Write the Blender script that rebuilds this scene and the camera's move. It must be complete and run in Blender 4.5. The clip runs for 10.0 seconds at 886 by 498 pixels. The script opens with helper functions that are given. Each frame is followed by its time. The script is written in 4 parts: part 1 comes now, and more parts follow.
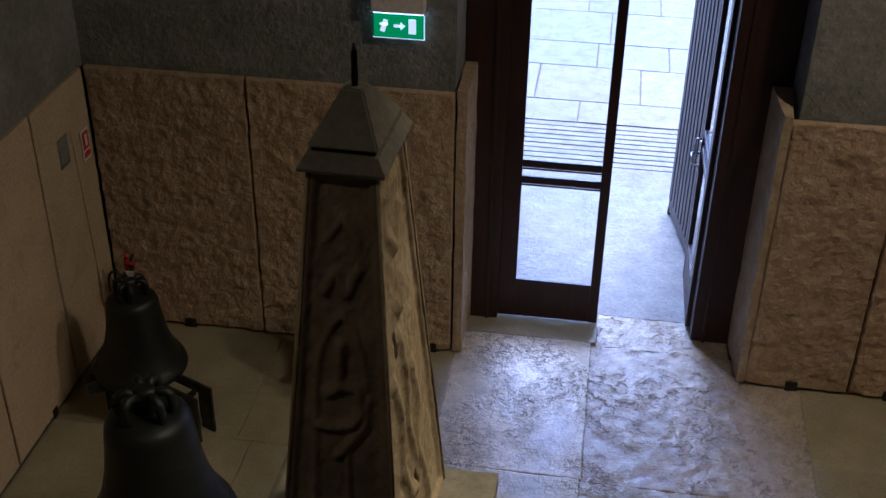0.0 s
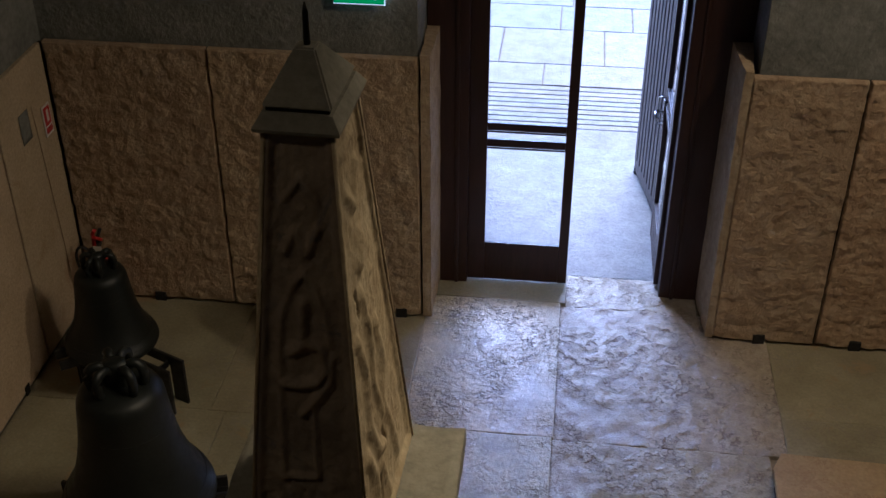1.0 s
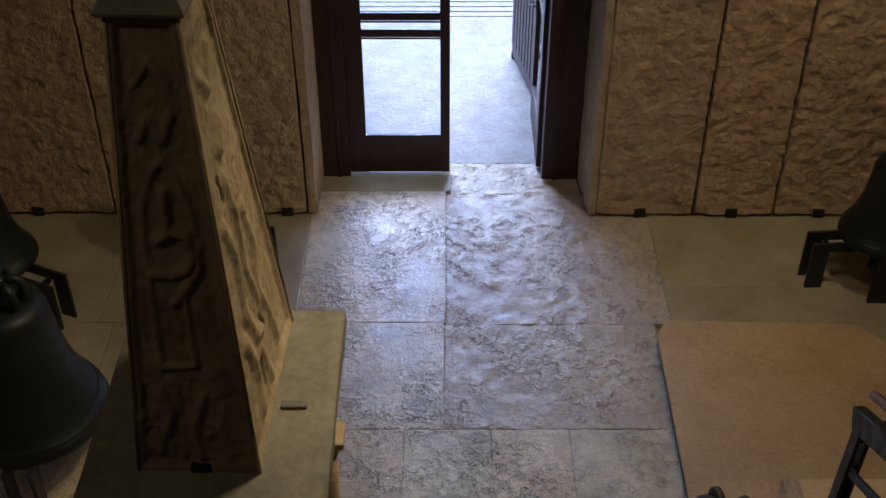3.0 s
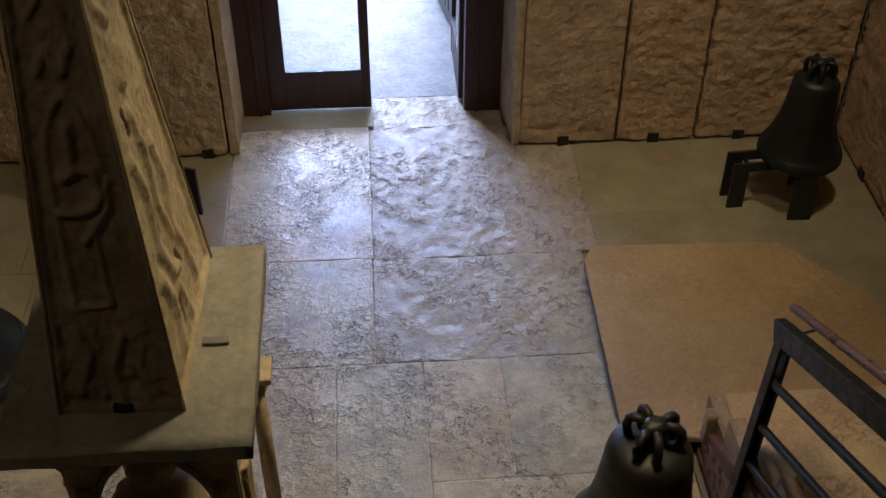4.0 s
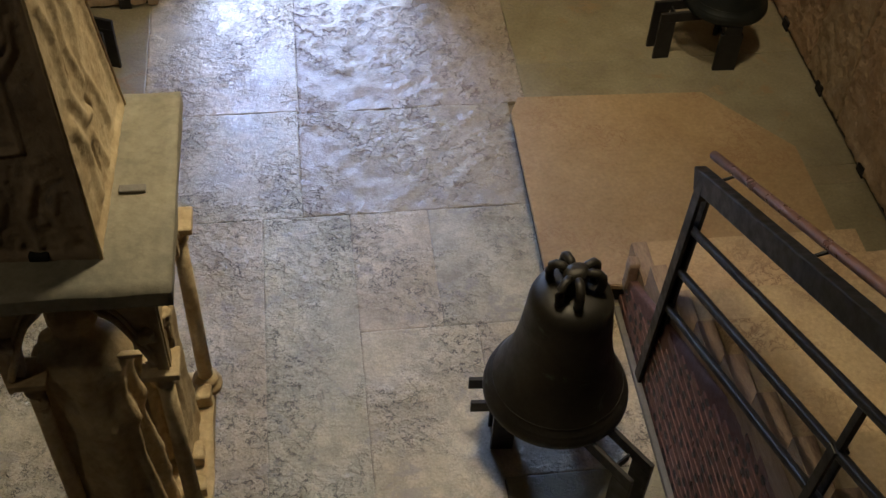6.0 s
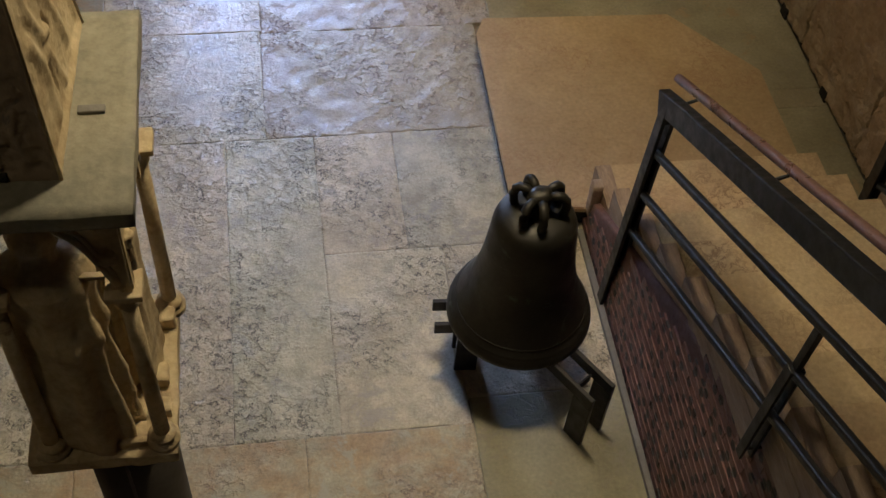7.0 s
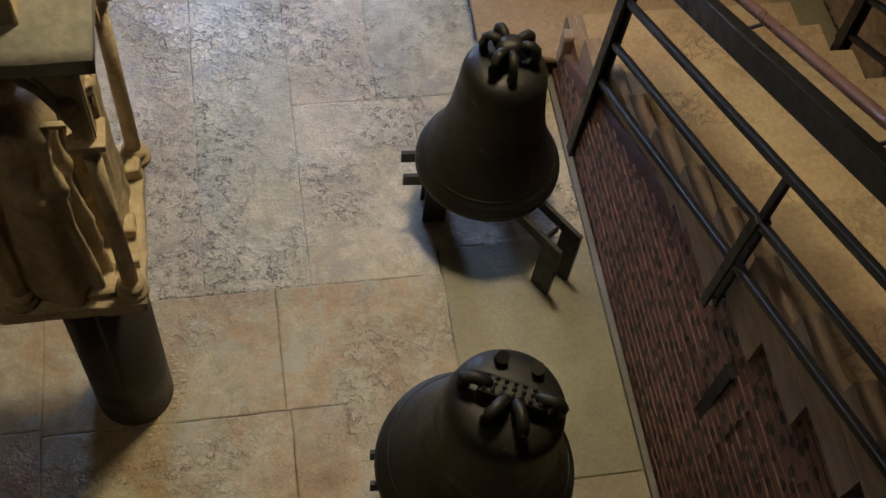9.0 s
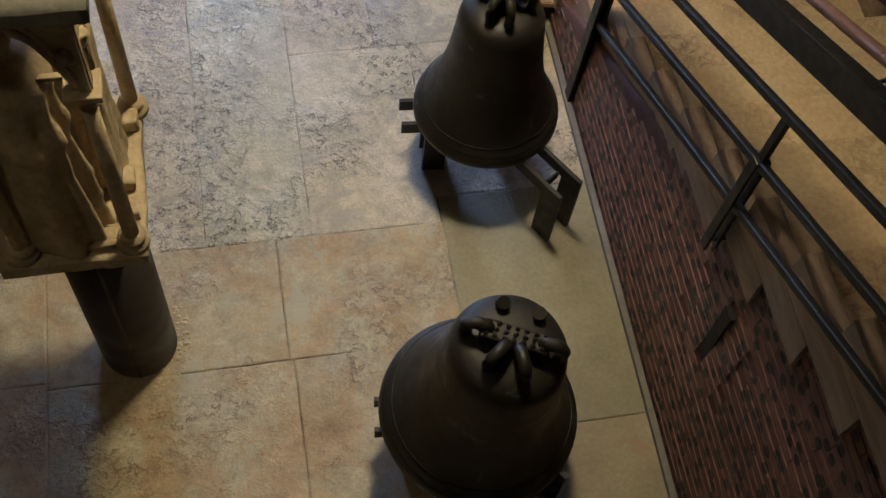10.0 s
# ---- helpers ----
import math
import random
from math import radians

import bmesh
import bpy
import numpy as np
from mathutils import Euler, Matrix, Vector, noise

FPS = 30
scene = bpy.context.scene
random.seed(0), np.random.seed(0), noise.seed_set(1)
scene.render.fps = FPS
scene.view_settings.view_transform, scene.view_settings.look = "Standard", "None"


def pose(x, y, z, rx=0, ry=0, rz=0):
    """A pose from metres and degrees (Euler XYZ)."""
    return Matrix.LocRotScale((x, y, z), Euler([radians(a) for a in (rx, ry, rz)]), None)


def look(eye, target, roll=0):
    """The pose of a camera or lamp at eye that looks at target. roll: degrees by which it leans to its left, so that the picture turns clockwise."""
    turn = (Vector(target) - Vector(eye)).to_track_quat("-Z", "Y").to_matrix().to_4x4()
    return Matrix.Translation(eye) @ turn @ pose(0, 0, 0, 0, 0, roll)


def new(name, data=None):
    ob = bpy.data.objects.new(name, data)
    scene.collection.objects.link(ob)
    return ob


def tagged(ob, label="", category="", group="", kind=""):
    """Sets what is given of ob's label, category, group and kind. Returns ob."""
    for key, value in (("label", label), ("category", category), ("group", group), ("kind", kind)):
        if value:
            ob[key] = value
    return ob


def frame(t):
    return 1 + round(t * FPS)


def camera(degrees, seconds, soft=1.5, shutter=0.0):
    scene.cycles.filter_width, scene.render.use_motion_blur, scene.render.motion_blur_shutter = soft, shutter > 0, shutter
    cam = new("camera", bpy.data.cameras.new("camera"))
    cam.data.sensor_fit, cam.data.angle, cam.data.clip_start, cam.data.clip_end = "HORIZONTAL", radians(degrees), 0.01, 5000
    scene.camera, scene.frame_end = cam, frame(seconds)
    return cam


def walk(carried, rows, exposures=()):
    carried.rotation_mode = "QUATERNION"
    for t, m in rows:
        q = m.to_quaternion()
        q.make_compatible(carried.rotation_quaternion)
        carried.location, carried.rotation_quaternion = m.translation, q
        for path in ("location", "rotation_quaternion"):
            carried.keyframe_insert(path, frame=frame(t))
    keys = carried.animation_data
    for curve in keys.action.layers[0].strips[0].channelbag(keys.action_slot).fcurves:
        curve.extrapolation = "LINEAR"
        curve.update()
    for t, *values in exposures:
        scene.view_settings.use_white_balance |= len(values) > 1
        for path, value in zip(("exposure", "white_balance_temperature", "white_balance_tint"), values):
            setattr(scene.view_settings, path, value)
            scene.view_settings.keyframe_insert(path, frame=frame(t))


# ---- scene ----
cam = camera(42.0, 10.0)
PATH = [
    (0, (-0.095, -6.581, 4.957), (-0.338, -4.895, 3.909), 1.0),
    (0.5, (-0.079, -6.603, 4.956), (-0.307, -4.929, 3.885), 0.6),
    (1, (-0.059, -6.614, 4.947), (-0.251, -4.95, 3.854), 0.1),
    (1.5, (-0.047, -6.622, 4.942), (-0.218, -4.964, 3.837), -0.3),
    (2, (-0.011, -6.64, 4.927), (-0.135, -5.013, 3.77), -1.1),
    (2.5, (0.0, -6.646, 4.92), (-0.068, -5.046, 3.721), -0.6),
    (4, (0.045, -6.656, 4.868), (0.156, -5.153, 3.553), 0.2),
    (4.5, (0.055, -6.66, 4.856), (0.204, -5.205, 3.491), 0.6),
    (5, (0.061, -6.663, 4.846), (0.24, -5.257, 3.435), 1.8),
    (5.5, (0.071, -6.674, 4.844), (0.264, -5.307, 3.396), 2.4),
    (7, (0.078, -6.682, 4.843), (0.344, -5.472, 3.273), 5.7),
    (7.5, (0.081, -6.68, 4.837), (0.362, -5.52, 3.232), 7.0),
    (8, (0.086, -6.679, 4.832), (0.379, -5.57, 3.194), 8.1),
    (8.5, (0.084, -6.682, 4.827), (0.383, -5.629, 3.154), 8.7),
    (9, (0.079, -6.679, 4.819), (0.379, -5.684, 3.11), 9.3),
    (9.5, (0.077, -6.683, 4.814), (0.369, -5.727, 3.082), 9.0),
    (10, (0.079, -6.693, 4.816), (0.369, -5.772, 3.065), 8.9),
]
EXPOSURES = [(0, 3.33, 5050, 22), (2.5, 3.40, 5450, 18), (4.5, 3.88, 5550, 16), (7.5, 4.2, 5520, 12), (10, 4.52, 5420, 12)]
walk(cam, [(t, look(eye, target, roll)) for t, eye, target, roll in PATH], EXPOSURES)


# ---- light ----
world = bpy.data.worlds.new("world")
scene.world = world
world.use_nodes = True
sky = world.node_tree.nodes.new("ShaderNodeTexSky")
sky.sky_type, sky.sun_disc = "NISHITA", False
sky.sun_elevation, sky.sun_rotation = radians(60), radians(0)
world.node_tree.links.new(sky.outputs[0], world.node_tree.nodes["Background"].inputs[0])
world.node_tree.nodes["Background"].inputs[1].default_value = 0.085


def lamp(name, kind, energy, m, color):
    data = bpy.data.lights.new(name, kind)
    data.energy, data.color = energy, color
    ob = new(name, data)
    ob.matrix_world = m
    return data


sun = lamp("sun", "SUN", 0.4, look((0, 0, 10), (0.1, -1.0, 8.3)), (1, 0.97, 0.94))
sun.angle = radians(35)
WARM = (1.0, 0.75, 0.40)
for place, aim, power, size, soft in (
    ((0.95, -3.0, 5.3), (-0.1, -3.5, 0), 32, 104, 0.34),
    ((2.4, -2.3, 5.4), (-2.6, -0.5, 1.7), 23, 58, 0.16),
    ((2.2, -1.9, 5.6), (2.0, -0.05, 1.7), 25, 66, 0.16),
    # added fill spot, no known lamp behind it: brightens the spire's front
    ((-2.4, -6.2, 6.4), (-0.9, -4.6, 2.4), 3.0, 70, 0.16),
):
    s = lamp("ceiling_spot", "SPOT", power, look(place, aim), WARM)
    s.spot_size, s.spot_blend, s.shadow_soft_size = radians(size), 1.0, soft

# unseen area lamp outside the doorway, added to stand in for the sky's light
door_sky_fill = lamp("doorway_sky", "AREA", 5.3, look((0.0, 3.0, 2.75), (-0.05, -0.4, 0.0)), (0.46, 0.60, 1.0))
door_sky_fill.spread = radians(80)
door_sky_fill.shape, door_sky_fill.size, door_sky_fill.size_y = "RECTANGLE", 2.3, 1.7

# ---- materials ----


def ramp(n, stops):
    r = n.new("ShaderNodeValToRGB")
    e = r.color_ramp.elements
    e[0].position, e[0].color = stops[0][0], (*stops[0][1], 1)
    e[1].position, e[1].color = stops[-1][0], (*stops[-1][1], 1)
    for p, c in stops[1:-1]:
        e.new(p).color = (*c, 1)
    return r


def noise_node(n, l, vector, scale, detail=6.0, rough=0.6, distortion=0.0):
    a = n.new("ShaderNodeTexNoise")
    a.inputs["Scale"].default_value, a.inputs["Detail"].default_value = scale, detail
    a.inputs["Roughness"].default_value, a.inputs["Distortion"].default_value = rough, distortion
    l.new(vector, a.inputs["Vector"])
    return a.outputs["Fac"]


def mix(n, l, kind, fac, a, b):
    m = n.new("ShaderNodeMix")
    m.data_type, m.blend_type = "RGBA", kind
    for socket, value in ((m.inputs["Factor"], fac), (m.inputs["A"], a), (m.inputs["B"], b)):
        if isinstance(value, (int, float)):
            socket.default_value = value
        elif isinstance(value, tuple):
            socket.default_value = (*value, 1)
        else:
            l.new(value, socket)
    return m.outputs["Result"]


def material(name, colors, scale=4.0, rough=0.7, bump=0.3, bump_scale=30.0, metallic=0.0, stretch=(1, 1, 1), stains=None, vary=0.0, pits=None, rough_vary=0.15, depth=0.01, distortion=0.0, chips=None, dots=None):
    """A mottled surface: broad noise between colours, stains of their own shape, pits, fine grain as relief."""
    m = bpy.data.materials.new(name)
    m.use_nodes = True
    n, l = m.node_tree.nodes, m.node_tree.links
    b = n["Principled BSDF"]
    co = n.new("ShaderNodeTexCoord")
    mp = n.new("ShaderNodeMapping")
    mp.inputs["Scale"].default_value = stretch
    l.new(co.outputs["Object"], mp.inputs["Vector"])
    info = n.new("ShaderNodeObjectInfo")
    shift = n.new("ShaderNodeVectorMath")
    shift.operation = "MULTIPLY_ADD"
    shift.inputs[1].default_value, shift.inputs[2].default_value = (1, 1, 1), (0, 0, 0)
    l.new(mp.outputs[0], shift.inputs[0])
    v = shift.outputs[0]
    if vary:
        l.new(info.outputs["Location"], shift.inputs[2])
    col = ramp(n, [(0.28 + 0.44 * k / (len(colors) - 1), c) for k, c in enumerate(colors)])
    l.new(noise_node(n, l, v, scale, 8, 0.65, distortion), col.inputs["Fac"])
    out = col.outputs["Color"]
    fine = noise_node(n, l, v, bump_scale, 5, 0.6)
    grain = ramp(n, [(0.3, (0.72, 0.72, 0.72)), (0.7, (1.12, 1.12, 1.12))])
    l.new(fine, grain.inputs["Fac"])
    out = mix(n, l, "MULTIPLY", 0.7, out, grain.outputs["Color"])
    height = fine
    if stains:
        st = ramp(n, [(stains[1], (0, 0, 0)), (stains[1] + 0.06, (1, 1, 1))])
        l.new(noise_node(n, l, v, stains[2], 9, 0.72, 0.6), st.inputs["Fac"])
        out = mix(n, l, "MIX", st.outputs["Color"], out, stains[0])
    if pits:
        ns = noise_node(n, l, v, pits[2], 6, 0.68, 0.7)
        away = n.new("ShaderNodeMath")
        away.operation = "SUBTRACT"
        away.inputs[1].default_value = 0.5
        l.new(ns, away.inputs[0])
        ridge = n.new("ShaderNodeMath")
        ridge.operation = "ABSOLUTE"
        l.new(away.outputs[0], ridge.inputs[0])
        pr = ramp(n, [(pits[1], (1, 1, 1)), (pits[1] + 0.035, (0, 0, 0))])
        l.new(ridge.outputs[0], pr.inputs["Fac"])
        area = ramp(n, [(0.43, (0.02, 0.02, 0.02)), (0.53, (0.4, 0.4, 0.4)), (0.64, (1, 1, 1))])
        l.new(noise_node(n, l, v, 2.1, 4, 0.6), area.inputs["Fac"])
        amount = mix(n, l, "MULTIPLY", 1.0, pr.outputs["Color"], area.outputs["Color"])
        out = mix(n, l, "MIX", amount, out, pits[0])
        sub = n.new("ShaderNodeMath")
        sub.operation = "SUBTRACT"
        l.new(fine, sub.inputs[0])
        l.new(amount, sub.inputs[1])
        height = sub.outputs[0]
    if dots:
        vo = n.new("ShaderNodeTexVoronoi")
        vo.inputs["Scale"].default_value, vo.inputs["Randomness"].default_value = dots[1], 0.8
        where = n.new("ShaderNodeNewGeometry")
        sep, com = n.new("ShaderNodeSeparateXYZ"), n.new("ShaderNodeCombineXYZ")
        vo.voronoi_dimensions = "2D"
        l.new(where.outputs["Position"], sep.inputs[0])
        l.new(sep.outputs["Y"], com.inputs["X"])
        l.new(sep.outputs["Z"], com.inputs["Y"])
        l.new(com.outputs[0], vo.inputs["Vector"])
        dr = ramp(n, [(dots[2] - 0.05, (1, 1, 1)), (dots[2], (0, 0, 0))])
        l.new(vo.outputs["Distance"], dr.inputs["Fac"])
        out = mix(n, l, "MIX", dr.outputs["Color"], out, dots[0])
    if chips:
        cr = ramp(n, [(0.47, (0, 0, 0)), (0.50, (0.6, 0.6, 0.6)), (0.56, (0.65, 0.65, 0.65)), (0.585, (1, 1, 1))])
        l.new(noise_node(n, l, v, chips[0], 9, 0.70, 0.35), cr.inputs["Fac"])
        add = n.new("ShaderNodeMath")
        add.operation = "MULTIPLY_ADD"
        add.inputs[1].default_value = chips[1]
        l.new(cr.outputs["Color"], add.inputs[0])
        l.new(height, add.inputs[2])
        height = add.outputs[0]
    if vary:
        tint = ramp(n, [(0.0, (1 - vary, 1 - 0.9 * vary, 1 - 0.8 * vary)), (0.35, (1.05, 1.0, 0.96)), (0.65, (0.96, 1.0, 0.98)), (1.0, (1 + vary * 0.6, 1 + 0.3 * vary, 1))])
        l.new(info.outputs["Random"], tint.inputs["Fac"])
        out = mix(n, l, "MULTIPLY", 1.0, out, tint.outputs["Color"])
    l.new(out, b.inputs["Base Color"])
    bp = n.new("ShaderNodeBump")
    bp.inputs["Strength"].default_value, bp.inputs["Distance"].default_value = bump, depth
    l.new(height, bp.inputs["Height"])
    l.new(bp.outputs["Normal"], b.inputs["Normal"])
    rr = n.new("ShaderNodeMapRange")
    rr.inputs["From Min"].default_value, rr.inputs["From Max"].default_value = 0.3, 0.7
    rr.inputs["To Min"].default_value, rr.inputs["To Max"].default_value = max(0.05, rough - rough_vary), min(1, rough + rough_vary)
    l.new(noise_node(n, l, v, scale * 3, 4), rr.inputs["Value"])
    l.new(rr.outputs[0], b.inputs["Roughness"])
    b.inputs["Metallic"].default_value = metallic
    return m


def floor_stone(name, colors, rough, flake, dirt, cover, depth, vary=0.1, patches=None):
    """Worn hewn limestone: mottled colour, flaked-off patches with sharp broken edges, dirt caught along them."""
    m = bpy.data.materials.new(name)
    m.use_nodes = True
    n, l = m.node_tree.nodes, m.node_tree.links
    b = n["Principled BSDF"]
    co, info = n.new("ShaderNodeTexCoord"), n.new("ShaderNodeObjectInfo")
    add = n.new("ShaderNodeVectorMath")
    add.operation = "ADD"
    l.new(co.outputs["Object"], add.inputs[0])
    l.new(info.outputs["Location"], add.inputs[1])
    v = add.outputs[0]

    def band(fac, stops):
        r = ramp(n, [(p, (c, c, c)) for p, c in stops])
        l.new(fac, r.inputs["Fac"])
        return r.outputs["Color"]

    def math_node(kind, x, y):
        k = n.new("ShaderNodeMath")
        k.operation = kind
        for socket, value in zip(k.inputs, (x, y)):
            if isinstance(value, float):
                socket.default_value = value
            else:
                l.new(value, socket)
        return k.outputs[0]

    col = ramp(n, [(0.30 + 0.40 * k / (len(colors) - 1), c) for k, c in enumerate(colors)])
    l.new(noise_node(n, l, v, 2.4, 9, 0.68, 0.4), col.inputs["Fac"])
    out = col.outputs["Color"]
    fine = noise_node(n, l, v, 70, 6, 0.65)
    out = mix(n, l, "MULTIPLY", 0.8, out, band(fine, [(0.32, 0.74), (0.68, 1.14)]))
    blotch = band(noise_node(n, l, v, 9, 6, 0.7, 0.3), [(0.34, 0.70), (0.54, 1.02), (0.7, 1.14)])
    out = mix(n, l, "MULTIPLY", 0.85, out, blotch)
    if patches:
        out = mix(n, l, "MIX", band(noise_node(n, l, v, 3.1, 10, 0.74, 0.3), [(0.565, 0.0), (0.60, 0.75)]), out, patches)
    area = band(noise_node(n, l, v, 1.7, 5, 0.62), [(cover, 0.06), (cover + 0.07, 0.40), (cover + 0.14, 1.0)])
    f1 = noise_node(n, l, v, flake, 5, 0.62, 0.15)
    f2 = noise_node(n, l, v, flake * 2.1, 4, 0.6, 0.1)
    broken = band(noise_node(n, l, v, flake * 0.8, 3, 0.5), [(0.44, 0.0), (0.56, 1.0)])
    edge1 = mix(n, l, "MULTIPLY", 1.0, band(f1, [(0.435, 0.0), (0.462, 1.0), (0.482, 0.9), (0.500, 0.0)]), broken)
    edge2 = mix(n, l, "MULTIPLY", 0.75, band(f2, [(0.425, 0.0), (0.45, 0.8), (0.48, 0.0)]), broken)
    lines = mix(n, l, "MULTIPLY", 1.0, mix(n, l, "LIGHTEN", 1.0, edge1, edge2), area)
    out = mix(n, l, "MIX", lines, out, dirt)
    pale = mix(n, l, "MULTIPLY", 1.0, band(f1, [(0.50, 0.0), (0.52, 0.16), (0.60, 0.0)]), area)
    out = mix(n, l, "ADD", pale, out, (0.5, 0.48, 0.42))
    if vary:
        tint = ramp(n, [(0.0, (1 - vary, 1 - 0.9 * vary, 1 - 0.8 * vary)), (0.35, (1.05, 1.0, 0.96)), (0.65, (0.96, 1.0, 0.98)), (1.0, (1 + vary * 0.6, 1 + 0.3 * vary, 1))])
        l.new(info.outputs["Random"], tint.inputs["Fac"])
        out = mix(n, l, "MULTIPLY", 1.0, out, tint.outputs["Color"])
    l.new(out, b.inputs["Base Color"])
    steps = math_node("ADD", math_node("MULTIPLY", band(f1, [(0.44, 0.0), (0.50, 0.9), (0.60, 1.0)]), 0.7), math_node("MULTIPLY", band(f2, [(0.43, 0.0), (0.50, 1.0)]), 0.35))
    height = math_node("ADD", math_node("MULTIPLY", steps, area), math_node("MULTIPLY", fine, 0.35))
    bp = n.new("ShaderNodeBump")
    bp.inputs["Strength"].default_value, bp.inputs["Distance"].default_value = 0.9, depth
    l.new(height, bp.inputs["Height"])
    l.new(bp.outputs["Normal"], b.inputs["Normal"])
    rr = n.new("ShaderNodeMapRange")
    rr.inputs["From Min"].default_value, rr.inputs["From Max"].default_value = 0.3, 0.7
    rr.inputs["To Min"].default_value, rr.inputs["To Max"].default_value = rough - 0.10, rough + 0.14
    l.new(noise_node(n, l, v, 7, 5), rr.inputs["Value"])
    l.new(rr.outputs[0], b.inputs["Roughness"])
    return m


M_SLAB = floor_stone("worn_limestone", [(0.36, 0.32, 0.23), (0.49, 0.445, 0.325), (0.66, 0.61, 0.465)], 0.34, 18, (0.085, 0.078, 0.066), 0.415, 0.009, 0.10, (0.34, 0.315, 0.275))
M_SLAB_ROUGH = floor_stone("hewn_limestone", [(0.32, 0.26, 0.195), (0.40, 0.34, 0.26), (0.46, 0.40, 0.325)], 0.33, 8.5, (0.21, 0.165, 0.125), 0.41, 0.013, 0.08, (0.31, 0.275, 0.24))
M_SLAB_RED = floor_stone("reddish_limestone", [(0.28, 0.18, 0.09), (0.40, 0.285, 0.155), (0.41, 0.36, 0.245), (0.54, 0.47, 0.32)], 0.42, 15, (0.19, 0.14, 0.095), 0.455, 0.006, 0.12, (0.37, 0.345, 0.26))
M_SLAB_PALE = material("greenish_limestone", [(0.20, 0.175, 0.11), (0.285, 0.255, 0.165), (0.36, 0.325, 0.225)], 2.3, 0.46, 0.4, 50, vary=0.08, stains=((0.29, 0.215, 0.12), 0.58, 3.1), pits=((0.24, 0.21, 0.16), 0.008, 9), depth=0.004)
M_MORTAR = material("floor_mortar", [(0.13, 0.105, 0.08), (0.27, 0.225, 0.17)], 6, 0.9)
M_PLATFORM = material("honey_stone", [(0.33, 0.225, 0.115), (0.39, 0.28, 0.15), (0.45, 0.325, 0.19)], 3.0, 0.5, 0.3, 45, pits=((0.30, 0.19, 0.10), 0.012, 13), depth=0.004)
M_TREAD = material("tread_stone", [(0.45, 0.325, 0.18), (0.56, 0.43, 0.255)], 3.5, 0.6, 0.3, 50, pits=((0.27, 0.18, 0.10), 0.012, 15), vary=0.06, depth=0.004)
M_DADO = material("bush_hammered_stone", [(0.36, 0.25, 0.15), (0.47, 0.345, 0.215), (0.55, 0.43, 0.285)], 6, 0.85, 1.0, 26, vary=0.08, depth=0.028)
M_DADO_SMOOTH = material("sawn_stone", [(0.46, 0.36, 0.23), (0.56, 0.45, 0.31)], 4, 0.8, 0.7, 45, vary=0.06, stains=((0.42, 0.31, 0.19), 0.6, 3), depth=0.01)
M_PLASTER = material("grey_plaster", [(0.15, 0.155, 0.14), (0.21, 0.215, 0.195), (0.27, 0.27, 0.25)], 3, 0.9, 0.8, 24, stains=((0.13, 0.135, 0.125), 0.62, 2.0), depth=0.02)
M_CEIL = material("ceiling_plaster", [(0.3, 0.29, 0.27), (0.36, 0.35, 0.33)], 3, 0.9)
M_WOOD = material("dark_door_wood", [(0.022, 0.008, 0.006), (0.045, 0.016, 0.011)], 6, 0.45, 0.25, 40, stretch=(4, 4, 0.5), depth=0.003)
M_SLAT = material("outer_door_wood", [(0.05, 0.04, 0.045), (0.09, 0.075, 0.08)], 6, 0.5, 0.25, 40, stretch=(4, 4, 0.5), depth=0.003)
M_BRONZE = material("dark_bronze", [(0.014, 0.0135, 0.011), (0.025, 0.0225, 0.017), (0.038, 0.033, 0.024)], 4, 0.5, 0.25, 55, 0.35, stains=((0.06, 0.075, 0.055), 0.6, 5), depth=0.003, rough_vary=0.1)
M_BRONZE_GREEN = material("green_bronze", [(0.010, 0.013, 0.012), (0.019, 0.022, 0.019)], 4, 0.46, 0.25, 55, 0.35, depth=0.003, rough_vary=0.1)
M_IRON = material("black_iron", [(0.007, 0.0075, 0.008), (0.014, 0.0145, 0.0155)], 6, 0.46, 0.15, 80, 0.4, depth=0.002)
M_STAND = material("painted_steel", [(0.008, 0.008, 0.009), (0.016, 0.016, 0.017)], 6, 0.5, 0.15, 80, depth=0.002)
M_HANDRAIL = material("reddish_handrail", [(0.15, 0.078, 0.060), (0.18, 0.098, 0.076)], 3, 0.36, 0.05, 60, depth=0.001)
M_PILLAR = material("dark_pillar_steel", [(0.04, 0.035, 0.03), (0.065, 0.058, 0.05)], 2.5, 0.55, 0.12, 60, 0.2, depth=0.002)
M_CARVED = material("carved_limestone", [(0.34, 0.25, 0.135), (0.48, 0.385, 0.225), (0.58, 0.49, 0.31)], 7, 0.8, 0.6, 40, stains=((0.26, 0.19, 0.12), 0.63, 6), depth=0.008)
# darker copy of the carved stone, with shade put into its colour
M_CARVED_SHADED = material("shaded_carved_stone", [(0.20, 0.15, 0.10), (0.30, 0.23, 0.155), (0.40, 0.32, 0.22)], 6, 0.75, 0.7, 34, stains=((0.18, 0.15, 0.125), 0.6, 5), depth=0.01)
M_SLATE = material("greenish_stone", [(0.17, 0.165, 0.125), (0.26, 0.245, 0.185), (0.34, 0.315, 0.235)], 5, 0.7, 0.5, 45, stains=((0.36, 0.30, 0.18), 0.64, 4), depth=0.005)
M_OUT = material("outdoor_paving", [(0.23, 0.22, 0.215), (0.295, 0.285, 0.28), (0.36, 0.35, 0.34)], 5, 0.75, 0.8, 30, vary=0.12, chips=(9.0, 0.3), depth=0.012)
